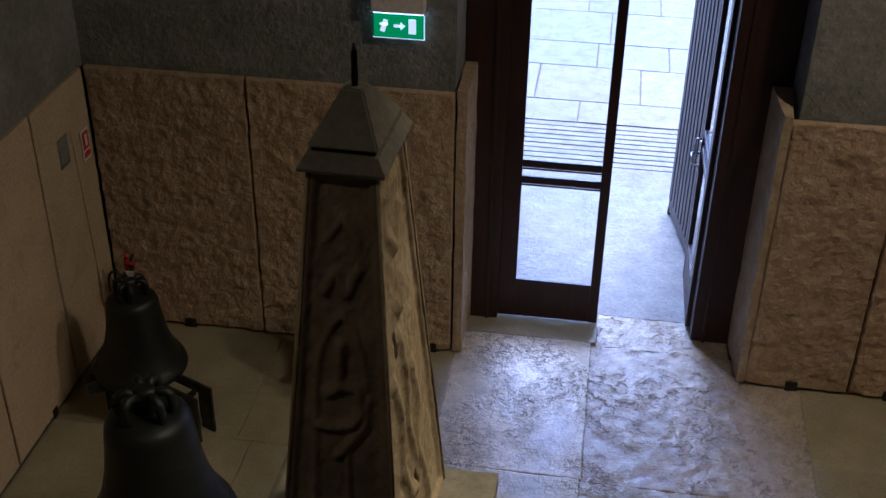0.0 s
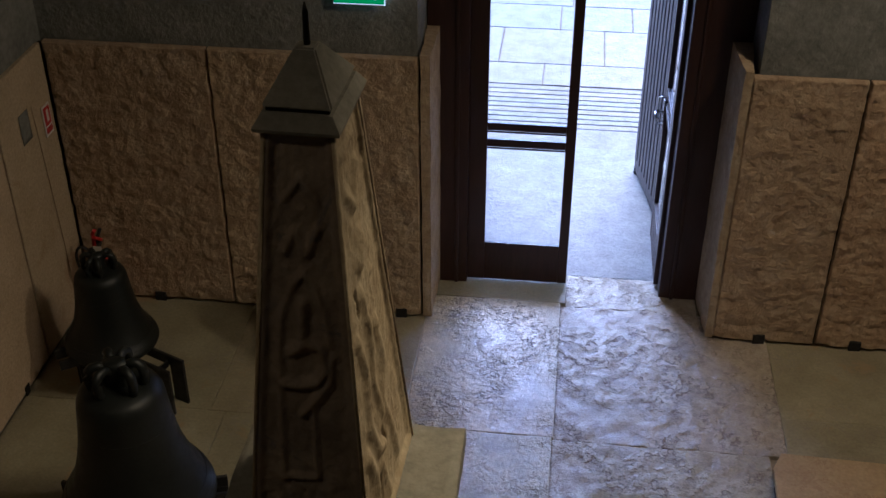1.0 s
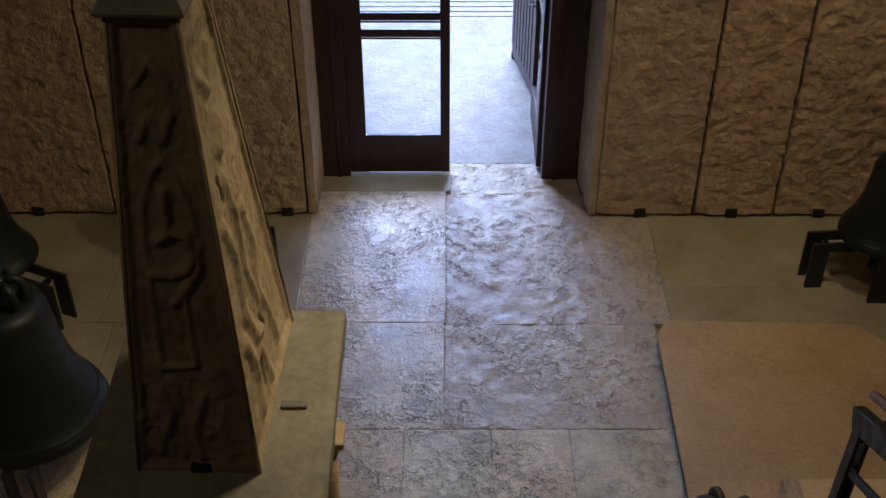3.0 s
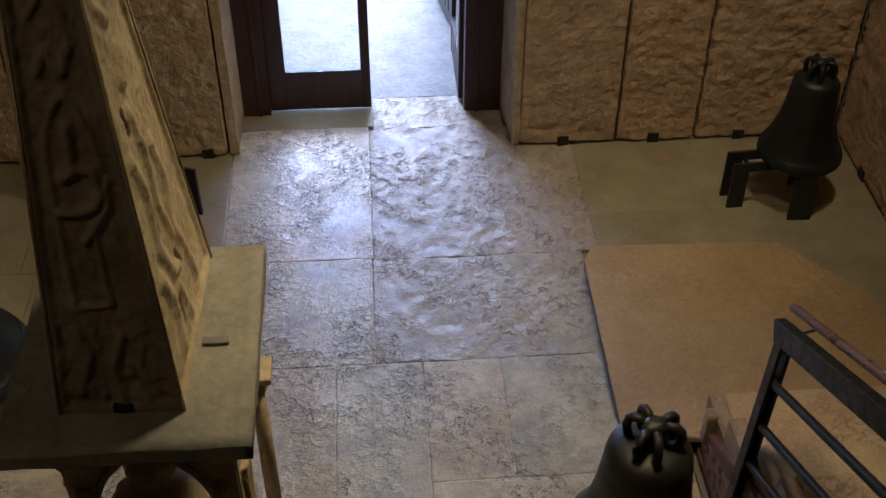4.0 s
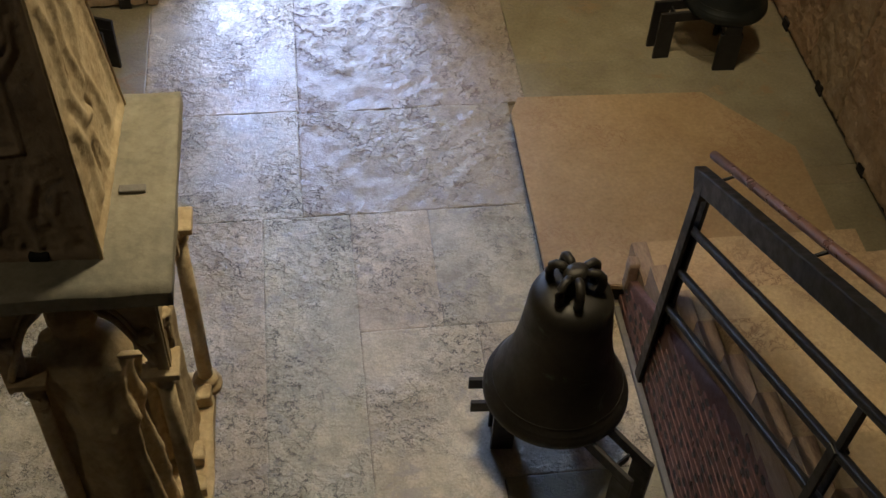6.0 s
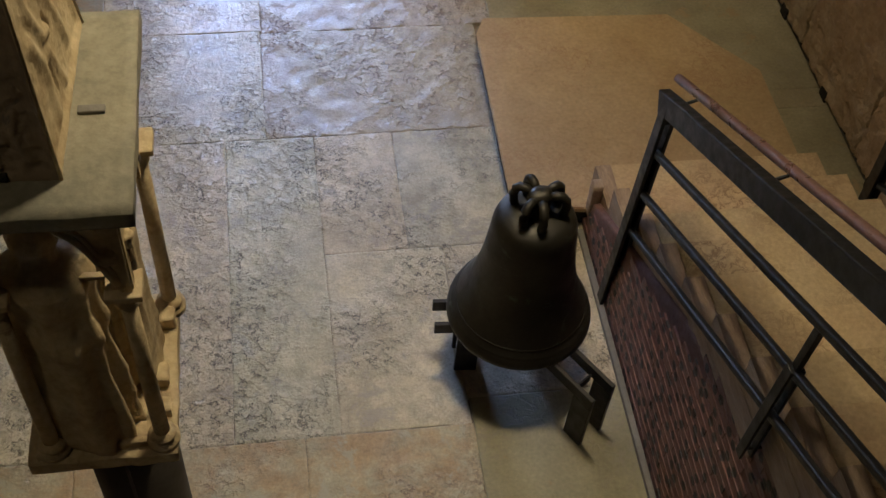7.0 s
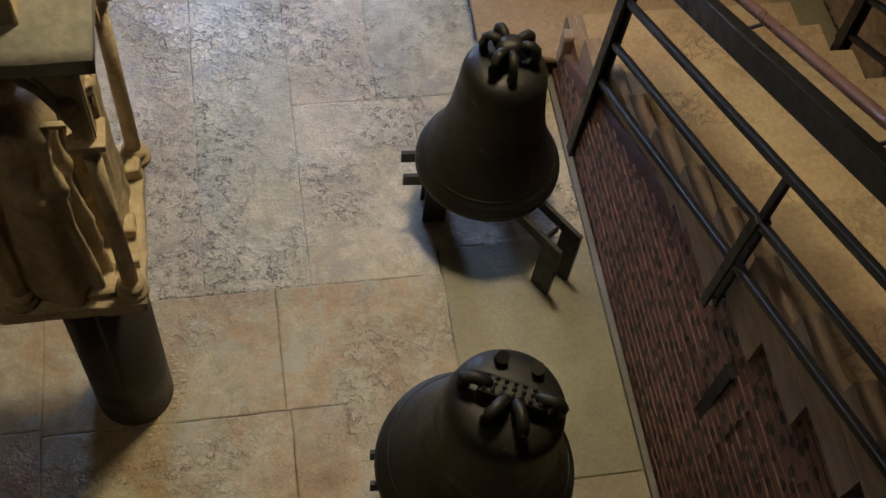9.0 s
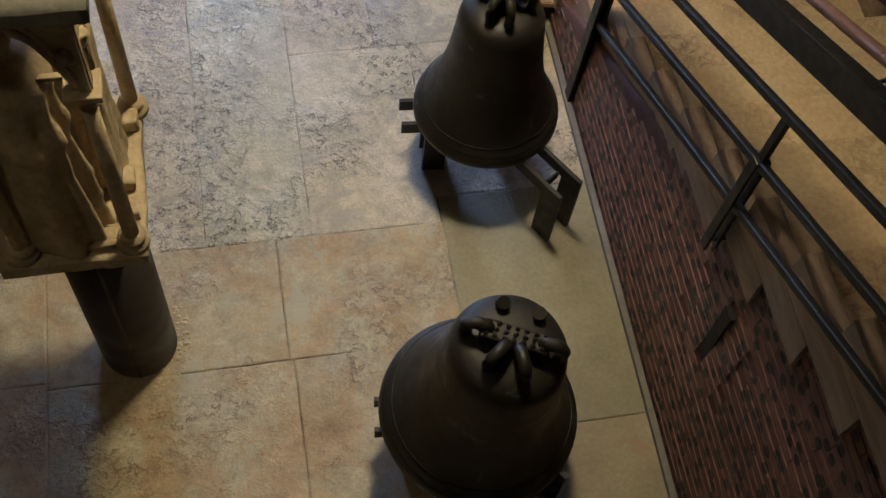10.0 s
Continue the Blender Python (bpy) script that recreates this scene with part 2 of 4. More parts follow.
M_HEWN_RED = material("old_dark_brick", [(0.105, 0.048, 0.039), (0.16, 0.076, 0.061), (0.225, 0.115, 0.09)], 5.0, 0.55, 0.8, 22, stretch=(3, 1.0, 3), vary=0.16, depth=0.006, dots=((0.012, 0.008, 0.007), 12.0, 0.29))
M_BRICK_MORTAR = material("dark_mortar", [(0.10, 0.048, 0.038), (0.155, 0.08, 0.062)], 9, 0.85, 0.6, 40, depth=0.006)
M_TREAD_END = material("brown_tread_end", [(0.22, 0.15, 0.10), (0.42, 0.315, 0.22)], 3.0, 0.6, 0.6, 20, stretch=(6, 1.5, 7), depth=0.006)
M_STRIP = material("grey_skirting", [(0.15, 0.145, 0.13), (0.21, 0.20, 0.185)], 6, 0.7, 0.2, 50)
# near-black colour that stands for the shade in gaps and hollows
M_GAP_SHADE = material("gap_shade", [(0.008, 0.007, 0.006), (0.015, 0.013, 0.011)], 8, 0.9)
M_WHITE = material("white_plastic", [(0.72, 0.7, 0.66), (0.78, 0.76, 0.72)], 8, 0.5, 0.05)
M_RED = material("red_paint", [(0.45, 0.015, 0.012), (0.55, 0.025, 0.02)], 8, 0.35, 0.05)
M_BLACK = material("black_rubber", [(0.01, 0.01, 0.01), (0.02, 0.02, 0.02)], 8, 0.6, 0.05)
M_BRASS = material("steel_handle", [(0.35, 0.34, 0.33), (0.45, 0.44, 0.43)], 8, 0.3, 0.05, 60, 0.9)


def glowing(name, color, strength):
    m = bpy.data.materials.new(name)
    m.use_nodes = True
    b = m.node_tree.nodes["Principled BSDF"]
    b.inputs["Base Color"].default_value = (*color, 1)
    b.inputs["Emission Color"].default_value = (*color, 1)
    b.inputs["Emission Strength"].default_value = strength
    return m


M_SIGN_GREEN = glowing("lit_green", (0.0, 0.27, 0.07), 0.075)
M_SIGN_WHITE = glowing("lit_white", (0.8, 0.9, 1.0), 0.075)
M_TUBE = glowing("lit_tube", (0.7, 0.75, 1.0), 0.25)
M_GLASS = bpy.data.materials.new("pane_glass")
M_GLASS.use_nodes = True
g = M_GLASS.node_tree.nodes["Principled BSDF"]
g.inputs["Transmission Weight"].default_value, g.inputs["Roughness"].default_value, g.inputs["IOR"].default_value = 1.0, 0.0, 1.45
g.inputs["Base Color"].default_value = (0.95, 0.97, 0.98, 1)

# ---- mesh tools ----


def part(name, bm, mat, parent=None, label=""):
    me = bpy.data.meshes.new(name)
    bm.normal_update()
    bm.to_mesh(me)
    bm.free()
    me.materials.append(mat)
    ob = new(name, me)
    ob.parent = parent
    return tagged(ob, label)


def thing(name, label, category, m=Matrix(), group=""):
    ob = new(name)
    ob.empty_display_size = 0.1
    ob.matrix_world = m
    return tagged(ob, label, category, group)


def add_box(bm, x0, x1, y0, y1, z0, z1, bevel=0.0, m=None):
    v = [bm.verts.new((x, y, z)) for z in (z0, z1) for y in (y0, y1) for x in (x0, x1)]
    fs = [bm.faces.new([v[k] for k in f]) for f in ((0, 2, 3, 1), (4, 5, 7, 6), (0, 1, 5, 4), (1, 3, 7, 5), (3, 2, 6, 7), (2, 0, 4, 6))]
    if m is not None:
        bmesh.ops.transform(bm, matrix=m, verts=v)
    if bevel:
        bmesh.ops.bevel(bm, geom=list({e for f in fs for e in f.edges}), offset=bevel, segments=2, affect="EDGES", profile=0.5)


def box(x0, x1, y0, y1, z0, z1, bevel=0.0, m=None):
    bm = bmesh.new()
    add_box(bm, x0, x1, y0, y1, z0, z1, bevel, m)
    return bm


def add_bar(bm, p, q, w, h, bevel=0.004):
    """A straight flat bar from p to q, w wide across, h high."""
    p, q = Vector(p), Vector(q)
    d = (q - p)
    yax = d.normalized()
    up = Vector((0, 0, 1)) if abs(yax.z) < 0.95 else Vector((0, 1, 0))
    xax = yax.cross(up).normalized()
    zax = xax.cross(yax)
    m = Matrix((xax, yax, zax)).transposed().to_4x4()
    m.translation = p
    add_box(bm, -w / 2, w / 2, 0, d.length, -h / 2, h / 2, bevel, m)


def add_tube(bm, pts, r, seg=10, closed_ends=True):
    """A round tube along points; r may be a number or one radius a point."""
    pts = [Vector(p) for p in pts]
    rings = []
    for k, p in enumerate(pts):
        d = (pts[min(k + 1, len(pts) - 1)] - pts[max(k - 1, 0)]).normalized()
        a = d.cross(Vector((0.31, 0.17, 0.93))).normalized()
        b = d.cross(a)
        rr = r[k] if isinstance(r, (list, tuple)) else r
        rings.append([bm.verts.new(p + rr * (math.cos(t) * a + math.sin(t) * b)) for t in [2 * math.pi * i / seg for i in range(seg)]])
    for a, b in zip(rings, rings[1:]):
        for k in range(seg):
            bm.faces.new((a[k], a[(k + 1) % seg], b[(k + 1) % seg], b[k])).smooth = True
    if closed_ends:
        bm.faces.new(rings[0][::-1])
        bm.faces.new(rings[-1])


def add_lathe(bm, profile, seg=48, center=(0, 0), cap=False):
    rings = []
    for r, z in profile:
        rings.append([bm.verts.new((center[0] + r * math.cos(2 * math.pi * k / seg), center[1] + r * math.sin(2 * math.pi * k / seg), z)) for k in range(seg)])
    for a, b in zip(rings, rings[1:]):
        for k in range(seg):
            bm.faces.new((a[k], a[(k + 1) % seg], b[(k + 1) % seg], b[k])).smooth = True
    if cap:
        bm.faces.new(rings[0][::-1])
        bm.faces.new(rings[-1])


def add_prism(bm, outline, z0, z1):
    a = [bm.verts.new((x, y, z0)) for x, y in outline]
    b = [bm.verts.new((x, y, z1)) for x, y in outline]
    n = len(outline)
    bm.faces.new(a[::-1])
    bm.faces.new(b)
    for k in range(n):
        bm.faces.new((a[k], a[(k + 1) % n], b[(k + 1) % n], b[k]))


def relief(u, v, seed, scale, octaves=4):
    return noise.fractal(Vector((u * scale + seed * 7.3, v * scale - seed * 3.1, seed * 1.7)), 0.9, 2.1, octaves)


def add_sheet(bm, w, h, step, height, thick, edge=0.006):
    """A slab w by h lying in x, y with its top at z = height(u, v), edges worn down, and sides."""
    nx, ny = max(2, round(w / step)) + 4, max(2, round(h / step)) + 4
    us = [0.0, 0.006] + [0.013 + (w - 0.026) * k / (nx - 4) for k in range(nx - 3)] + [w - 0.006, w]
    vs = [0.0, 0.006] + [0.013 + (h - 0.026) * k / (ny - 4) for k in range(ny - 3)] + [h - 0.006, h]
    g = []
    for j in range(ny + 1):
        row = []
        for i in range(nx + 1):
            rim = i in (0, nx) or j in (0, ny)
            row.append(bm.verts.new((us[i], vs[j], height(us[i], vs[j]) - (edge if rim else 0))))
        g.append(row)
    for j in range(ny):
        for i in range(nx):
            bm.faces.new((g[j][i], g[j][i + 1], g[j + 1][i + 1], g[j + 1][i])).smooth = 0 < i < nx - 1 and 0 < j < ny - 1
    rim = [g[0][i] for i in range(nx + 1)] + [g[j][nx] for j in range(1, ny + 1)] + [g[ny][i] for i in range(nx - 1, -1, -1)] + [g[j][0] for j in range(ny - 1, 0, -1)]
    low = [bm.verts.new((p.co.x, p.co.y, -thick)) for p in rim]
    for k in range(len(rim)):
        bm.faces.new((rim[k], low[k], low[(k + 1) % len(rim)], rim[(k + 1) % len(rim)]))
    bm.faces.new(low[::-1])

# ---- structure ----
XL, XR, YS, H = -3.435, 3.39, -9.0, 7.0
WALL_OUT = 2.6

bm = bmesh.new()
add_box(bm, XL - 0.4, -0.99, 0.06, WALL_OUT, -0.2, H)
add_box(bm, 1.12, XR + 0.4, 0.06, WALL_OUT, -0.2, H)
add_box(bm, -0.99, 1.12, 0.06, WALL_OUT, 3.1, H)
wall_north = tagged(part("wall_north", bm, M_PLASTER), "grey rough plaster wall above stone panels, pierced by a doorway", "wall", kind="structure")
wall_west = tagged(part("wall_west", box(XL - 0.4, XL - 0.03, YS, 0.06, -0.2, H), M_PLASTER), "grey rough plaster wall above pale stone panels", "wall", kind="structure")
wall_east = tagged(part("wall_east", box(XR + 0.03, XR + 0.4, YS, 0.06, -0.2, H), M_PLASTER), "grey plaster wall above pinkish stone panels", "wall", kind="structure")
tagged(part("wall_south", box(XL - 0.4, XR + 0.4, YS - 0.4, YS, -0.2, H), M_PLASTER), "plain grey plaster wall behind the stairs", "wall", kind="structure")
tagged(part("ceiling", box(XL - 0.4, XR + 0.4, YS - 0.4, WALL_OUT, H, H + 0.2), M_CEIL), "plain pale plaster ceiling", "ceiling", kind="structure")
floor = tagged(part("floor", box(XL - 0.03, XR + 0.03, YS, 0.7, -0.2, -0.025), M_MORTAR), "worn limestone slab floor with thin dark joints", "floor", kind="structure")
ground = tagged(part("ground", box(-60, 60, 0.7, 400, -0.3, -0.026), M_MORTAR), "pale sunlit street paving outside the door", "ground", kind="structure")

# stone cladding panels, x or y along the wall, 0.02 to 2.0 m high


def clad(wall, x, y, turn, w, seed, rough=True, h=1.98):
    amp = 0.021 if rough else 0.004
    bm = bmesh.new()
    add_sheet(bm, w - (0.012 if rough else 0.02), h, 0.022 if rough else 0.05, lambda u, v: amp * (0.8 * relief(u, v, seed, 22) + 0.5 * relief(u, v, seed + 5, 8, 2)), 0.05, 0.012 if rough else 0.004)
    ob = part("stone_panel", bm, M_DADO if rough else M_DADO_SMOOTH, wall)
    ob.matrix_world = pose(x, y, 0.02, 90, 0, turn)
    return ob


clad(wall_north, XL + 0.004, 0.0, 0, 1.09, 1)
clad(wall_north, -2.341, 0.0, 0, 1.37, 2)
clad(wall_north, 1.076, -0.02, 0, 0.696, 3)
clad(wall_north, 1.776, -0.02, 0, 0.565, 4)
clad(wall_north, 2.345, -0.02, 0, 1.03, 5)
y = 0.0
for k, w in enumerate((0.755, 0.86, 0.95, 1.1, 1.1, 1.1, 1.1)):
    clad(wall_west, XL, y - w, 90, w, 10 + k, False)
    y -= w
y = -0.01
for k, w in enumerate((0.98, 0.55, 0.95, 0.95, 1.1, 1.1, 1.1)):
    clad(wall_east, XR, y, -90, w, 20 + k, True)
    y -= w
# door reveal facings
for name, outline, top in (("reveal_panel", [(-0.967, 0.0), (-0.905, -0.004), (-0.9, 0.5), (-0.987, 0.5)], 2.03), ("reveal_panel", [(1.071, -0.02), (1.118, 0.45), (0.990, 0.45), (1.022, -0.01)], 2.03)):
    bm = bmesh.new()
    add_prism(bm, outline, 0.02, top)
    bmesh.ops.subdivide_edges(bm, edges=bm.edges[:], cuts=12, use_grid_fill=True)
    for v in bm.verts:
        d = 0.007 * noise.fractal(v.co * 11, 0.9, 2.1, 4)
        v.co.x += d
        v.co.y += d
    for f in bm.faces:
        f.smooth = False
    part(name, bm, M_DADO, wall_north)
# near-black sheets behind and under the cladding, painted for the shade in its gaps
part("backing", box(XL, -0.97, 0.048, 0.058, 0.0, 1.99), M_GAP_SHADE, wall_north)
part("backing", box(1.12, XR, 0.028, 0.058, 0.0, 1.99), M_GAP_SHADE, wall_north)
part("backing", box(XL - 0.029, XL - 0.022, YS, 0.03, 0.0, 1.99), M_GAP_SHADE, wall_west)
part("backing", box(XR + 0.022, XR + 0.029, YS, 0.03, 0.0, 1.99), M_GAP_SHADE, wall_east)
# small near-black plates at the cladding's foot, colouring in the shade of sockets
for x, y0 in ((-2.9, -0.014), (-1.12, -0.014), (1.39, -0.034), (2.04, -0.034), (2.66, -0.034)):
    part("foot_socket", box(x - 0.04, x + 0.04, y0, y0 + 0.02, 0.0, 0.075, 0.004), M_GAP_SHADE, wall_north)
for y0 in (-0.545, -1.23, -1.99, -2.75):
    part("foot_socket", box(XR - 0.014, XR, y0 - 0.045, y0 + 0.045, 0.0, 0.075, 0.004), M_GAP_SHADE, wall_east)
for y0 in (-1.13, -2.2):
    part("foot_socket", box(XL, XL + 0.008, y0 - 0.03, y0 + 0.03, 0.0, 0.07, 0.003), M_GAP_SHADE, wall_west)

# ---- doorway ----
door_frame = tagged(new("door_frame"), "dark brown wooden door frame in the stone doorway", "door frame", kind="structure")
part("jamb", box(-0.985, -0.70, 0.49, 0.62, 0, 3.1, 0.006), M_WOOD, door_frame)
part("jamb", box(0.722, 1.115, 0.45, 0.62, 0, 3.1, 0.006), M_WOOD, door_frame)
part("jamb_moulding", box(-0.79, -0.765, 0.475, 0.49, 0, 3.1, 0.004), M_WOOD, door_frame)
part("jamb_moulding", box(0.80, 0.825, 0.435, 0.45, 0, 3.1, 0.004), M_WOOD, door_frame)
part("head", box(-0.985, 1.115, 0.49, 0.62, 2.95, 3.1, 0.006), M_WOOD, door_frame)


def glazed_leaf(name, label, m):
    """A narrow glazed leaf, hinge side at x = 0, running to x = 0.74."""
    leaf = tagged(new(name), label, "door", kind="structure")
    leaf.matrix_world = m
    for x0, x1 in ((0.0, 0.125), (0.672, 0.74)):
        part("stile", box(x0, x1, 0, 0.045, 0.015, 2.94, 0.004), M_WOOD, leaf)
    for z0, z1 in ((0.015, 0.33), (1.135, 1.185), (1.262, 1.31), (2.82, 2.94)):
        part("rail", box(0.125, 0.672, 0.002, 0.043, z0, z1, 0.004), M_WOOD, leaf)
    for z0, z1 in ((0.33, 1.135), (1.185, 1.262), (1.31, 2.82)):
        p = part("pane", box(0.125, 0.672, 0.02, 0.026, z0, z1), M_GLASS, leaf, "clear glass pane")
        p.visible_shadow = False
        bm = bmesh.new()
        for a, b in ((z0, z0 + 0.012), (z1 - 0.012, z1)):
            add_box(bm, 0.125, 0.672, -0.004, 0.002, a, b)
        part("glazing_bead", bm, M_WOOD, p)
    return leaf


glazed_leaf("door_1", "closed dark wooden glazed door leaf", pose(-0.70, 0.53, 0))
right_leaf = glazed_leaf("door_2", "open dark wooden glazed door leaf swung outwards", pose(0.735, 0.60, 0, 0, 0, 90))
bm = bmesh.new()
add_box(bm, 0.68, 0.72, 0.047, 0.055, 0.96, 1.2, 0.003)
add_tube(bm, [(0.70, 0.055, 1.10), (0.70, 0.10, 1.10), (0.69, 0.112, 1.10), (0.59, 0.112, 1.10)], 0.010, 10)
part("door_handle", bm, M_BRASS, right_leaf, "steel lever handle")
bm = bmesh.new()
add_tube(bm, [(0.70, 0.05, 1.0), (0.70, 0.09, 1.0), (0.70, 0.09, 1.22), (0.70, 0.05, 1.22)], 0.009, 10)
part("pull_bar", bm, M_BRASS, right_leaf, "steel pull bar")

outer_door = tagged(new("door_3"), "open dark wooden outer door leaf with upright grooves", "door", kind="structure")
outer_door.matrix_world = pose(0.80, 1.42, 0, 0, 0, 100)
part("door_body", box(0.0, 0.95, 0.0, 0.05, 0.03, 3.0, 0.006), M_SLAT, outer_door)
for k in range(9):
    x = 0.06 + k * 0.098
    part("board", box(x, x + 0.07, 0.05, 0.064, 0.16, 2.9, 0.006), M_SLAT, outer_door)
bm = bmesh.new()
add_tube(bm, [(0.92, 0.03, 0.0), (0.92, 0.03, 0.06)], 0.03, 10)
part("floor_pivot", bm, M_BLACK, outer_door)
other_outer = tagged(new("door_4"), "dark wooden outer door leaf folded back beside the doorway", "door", kind="structure")
other_outer.matrix_world = pose(-0.93, 2.38, 0, 0, 0, -90)
part("door_body", box(0.0, 0.85, 0.0, 0.05, 0.03, 3.0, 0.006), M_SLAT, other_outer)
bm = bmesh.new()
add_tube(bm, [(0.02, 0.08, -0.03), (0.02, 0.08, 0.10)], 0.035, 10)
part("floor_pivot", bm, M_BLACK, other_outer)

# ---- bells on iron stands ----


def bell_stand(x, y, z, arms):
    st = thing("bell_stand", "black steel stand with flat paired arms on the stone floor", "stand", pose(x, y, 0), "bell stands")
    for a, length, *broad in arms:
        c, s = math.cos(radians(a)), math.sin(radians(a))
        if broad:
            bm = bmesh.new()
            add_bar(bm, (0, 0, z - 0.035), (c * length, s * length, z - 0.035), 0.11, 0.07, 0.004)
            part("arm", bm, M_STAND, st)
            bm = bmesh.new()
            add_box(bm, -0.014, 0.014, -0.075, 0.075, 0, z - 0.071, 0.004, pose(c * (length - 0.02), s * (length - 0.02), 0, 0, 0, a))
            part("leg", bm, M_STAND, st)
            continue
        for side in (-1, 1):
            ox, oy = -s * 0.065 * side, c * 0.065 * side
            bm = bmesh.new()
            add_bar(bm, (ox, oy, z - 0.035), (c * length + ox, s * length + oy, z - 0.035), 0.022, 0.07, 0.003)
            part("arm", bm, M_STAND, st)
            bm = bmesh.new()
            e = length - (0.055 if length > 0.42 else 0.17)
            turn = pose(c * e + ox, s * e + oy, 0, 0, 0, a)
            add_box(bm, -0.055, 0.055, -0.011, 0.011, 0, z - 0.071, 0.003, turn)
            part("leg", bm, M_STAND, st)
        bm = bmesh.new()
        e = length - 0.12
        add_bar(bm, (c * e - s * 0.044, s * e + c * 0.054, z - 0.06), (c * e + s * 0.054, s * e - c * 0.054, z - 0.06), 0.012, 0.05, 0.003)
        part("cross_plate", bm, M_STAND, st)
    return st


def bell(x, y, z, r, h, crown, mat, label, turn=0, tilt=(0, 0), worn=False):
    """r: lip radius, h: height to the shoulder plate, crown: height of the loops on top."""
    m = pose(x, y, z) @ pose(0, 0, 0, tilt[0], tilt[1], turn)
    b = thing("bell", label, "bell", m, "old church bells")
    outer = [(0.93, 0.0), (0.985, 0.004), (1.0, 0.02), (0.995, 0.045), (0.965, 0.085), (0.955, 0.088), (0.955, 0.10), (0.94, 0.105), (0.87, 0.17), (0.79, 0.25), (0.72, 0.34), (0.665, 0.44), (0.62, 0.55), (0.59, 0.66), (0.568, 0.76), (0.556, 0.82), (0.548, 0.86), (0.535, 0.90), (0.50, 0.945), (0.44, 0.972), (0.34, 0.99), (0.2, 1.0), (0.001, 1.0)]
    inner = [(0.001, 0.93), (0.35, 0.92), (0.47, 0.85), (0.52, 0.6), (0.62, 0.36), (0.78, 0.16), (0.88, 0.03), (0.93, 0.0)]
    bm = bmesh.new()
    add_lathe(bm, [(a * r, c * h) for a, c in outer], 56)
    add_lathe(bm, [(a * r, c * h) for a, c in inner], 56)
    part("body", bm, mat, b)
    for zc, rc in ((0.155, 0.892), (0.705, 0.577)):
        bm = bmesh.new()
        add_lathe(bm, [((rc + 0.0045 * math.cos(t)) * r, zc * h + 0.0045 * r * math.sin(t)) for t in [2 * math.pi * k / 8 for k in range(9)]], 56)
        part("moulding", bm, mat, b)
    # upright loops round a central head
    bm = bmesh.new()
    top = h * 0.985
    if worn:
        add_box(bm, -0.30 * r, 0.30 * r, -0.10 * r, 0.10 * r, top - 0.01, top + crown * 0.95, 0.012)
        for i in range(7):
            for j in range(3):
                bmesh.ops.create_icosphere(bm, subdivisions=1, radius=0.028 * r, matrix=Matrix.Translation(((-0.25 + 0.083 * i) * r, (j - 1) * 0.06 * r, top + crown * 0.97)))
    else:
        add_lathe(bm, [(0.13 * r, top - 0.01), (0.12 * r, top + crown * 0.5), (0.135 * r, top + crown * 0.95), (0.11 * r, top + crown * 1.12), (0.05 * r, top + crown * 1.2), (0.001, top + crown * 1.2)], 14)
    for v in bm.verts:
        v.co.x *= 1.0 if worn else 1.35
        v.co += 0.016 * r * noise.noise_vector(v.co * 18)
    head = part("crown_head", bm, mat, b)
    loop = ((0.29, -0.08), (0.325, 0.2), (0.34, 0.55), (0.32, 0.85), (0.27, 1.02), (0.19, 1.04), (0.10, 0.86))
    wide = ((0.41, -0.12), (0.44, 0.25), (0.44, 0.65), (0.40, 0.95), (0.35, 1.08), (0.28, 1.0), (0.22, 0.80))
    stub = ((0.36, -0.10), (0.37, 0.15), (0.36, 0.40), (0.345, 0.58))
    if worn:
        canons = [(0, wide), (180, wide), (-62, loop), (-118, loop), (62, stub), (118, stub)]
    else:
        canons = [(60 * (k + (0.16 if k % 2 else -0.12)) + 15, loop) for k in range(6)]
    for deg, path in canons:
        a = radians(deg)
        bm = bmesh.new()
        add_tube(bm, [(math.cos(a) * p * r, math.sin(a) * p * r, top + crown * q) for p, q in path], [0.056 * r, 0.058 * r, 0.06 * r, 0.062 * r, 0.06 * r, 0.058 * r, 0.056 * r][:len(path)], 10)
        part("canon", bm, mat, head)
    return b


bell(1.135, -3.655, 0.40, 0.342, 0.735, 0.115, M_BRONZE, "dark brown bronze bell with cast crown loops, on a steel stand", 20)
bell_stand(1.135, -3.655, 0.40, ((176, 0.40), (-58, 0.58), (62, 0.42)))
bell(0.825, -5.13, 0.40, 0.408, 0.725, 0.078, M_BRONZE, "squat dark bronze bell with worn crown loops", -24, (0, 4), True)
bell_stand(0.825, -5.13, 0.39, ((173, 0.42), (-55, 0.44), (62, 0.42)))
bell(2.83, -0.70, 0.36, 0.275, 0.60, 0.10, M_BRONZE_GREEN, "small blackish bronze bell in the corner beside stone panels", 10)
bell_stand(2.83, -0.70, 0.36, ((184, 0.46), (-92, 0.27, 1), (40, 0.32)))
bell(-2.875, -0.94, 0.35, 0.30, 0.56, 0.10, M_BRONZE_GREEN, "small blackish green bronze bell near a fire extinguisher", 50)
bell_stand(-2.875, -0.94, 0.35, ((-24, 0.54), (100, 0.36), (215, 0.36)))
bell(-2.215, -2.30, 0.38, 0.415, 0.80, 0.13, M_BRONZE_GREEN, "large blackish green bronze bell on a steel stand", 0)
bell_stand(-2.215, -2.30, 0.38, ((18, 0.47), (165, 0.47), (-85, 0.45)))
bell(-1.57, -0.52, 0.37, 0.30, 0.58, 0.10, M_BRONZE_GREEN, "blackish bronze bell against the panelled wall", 70)
bell_stand(-1.57, -0.52, 0.37, ((-22, 0.47), (98, 0.36), (218, 0.36)))

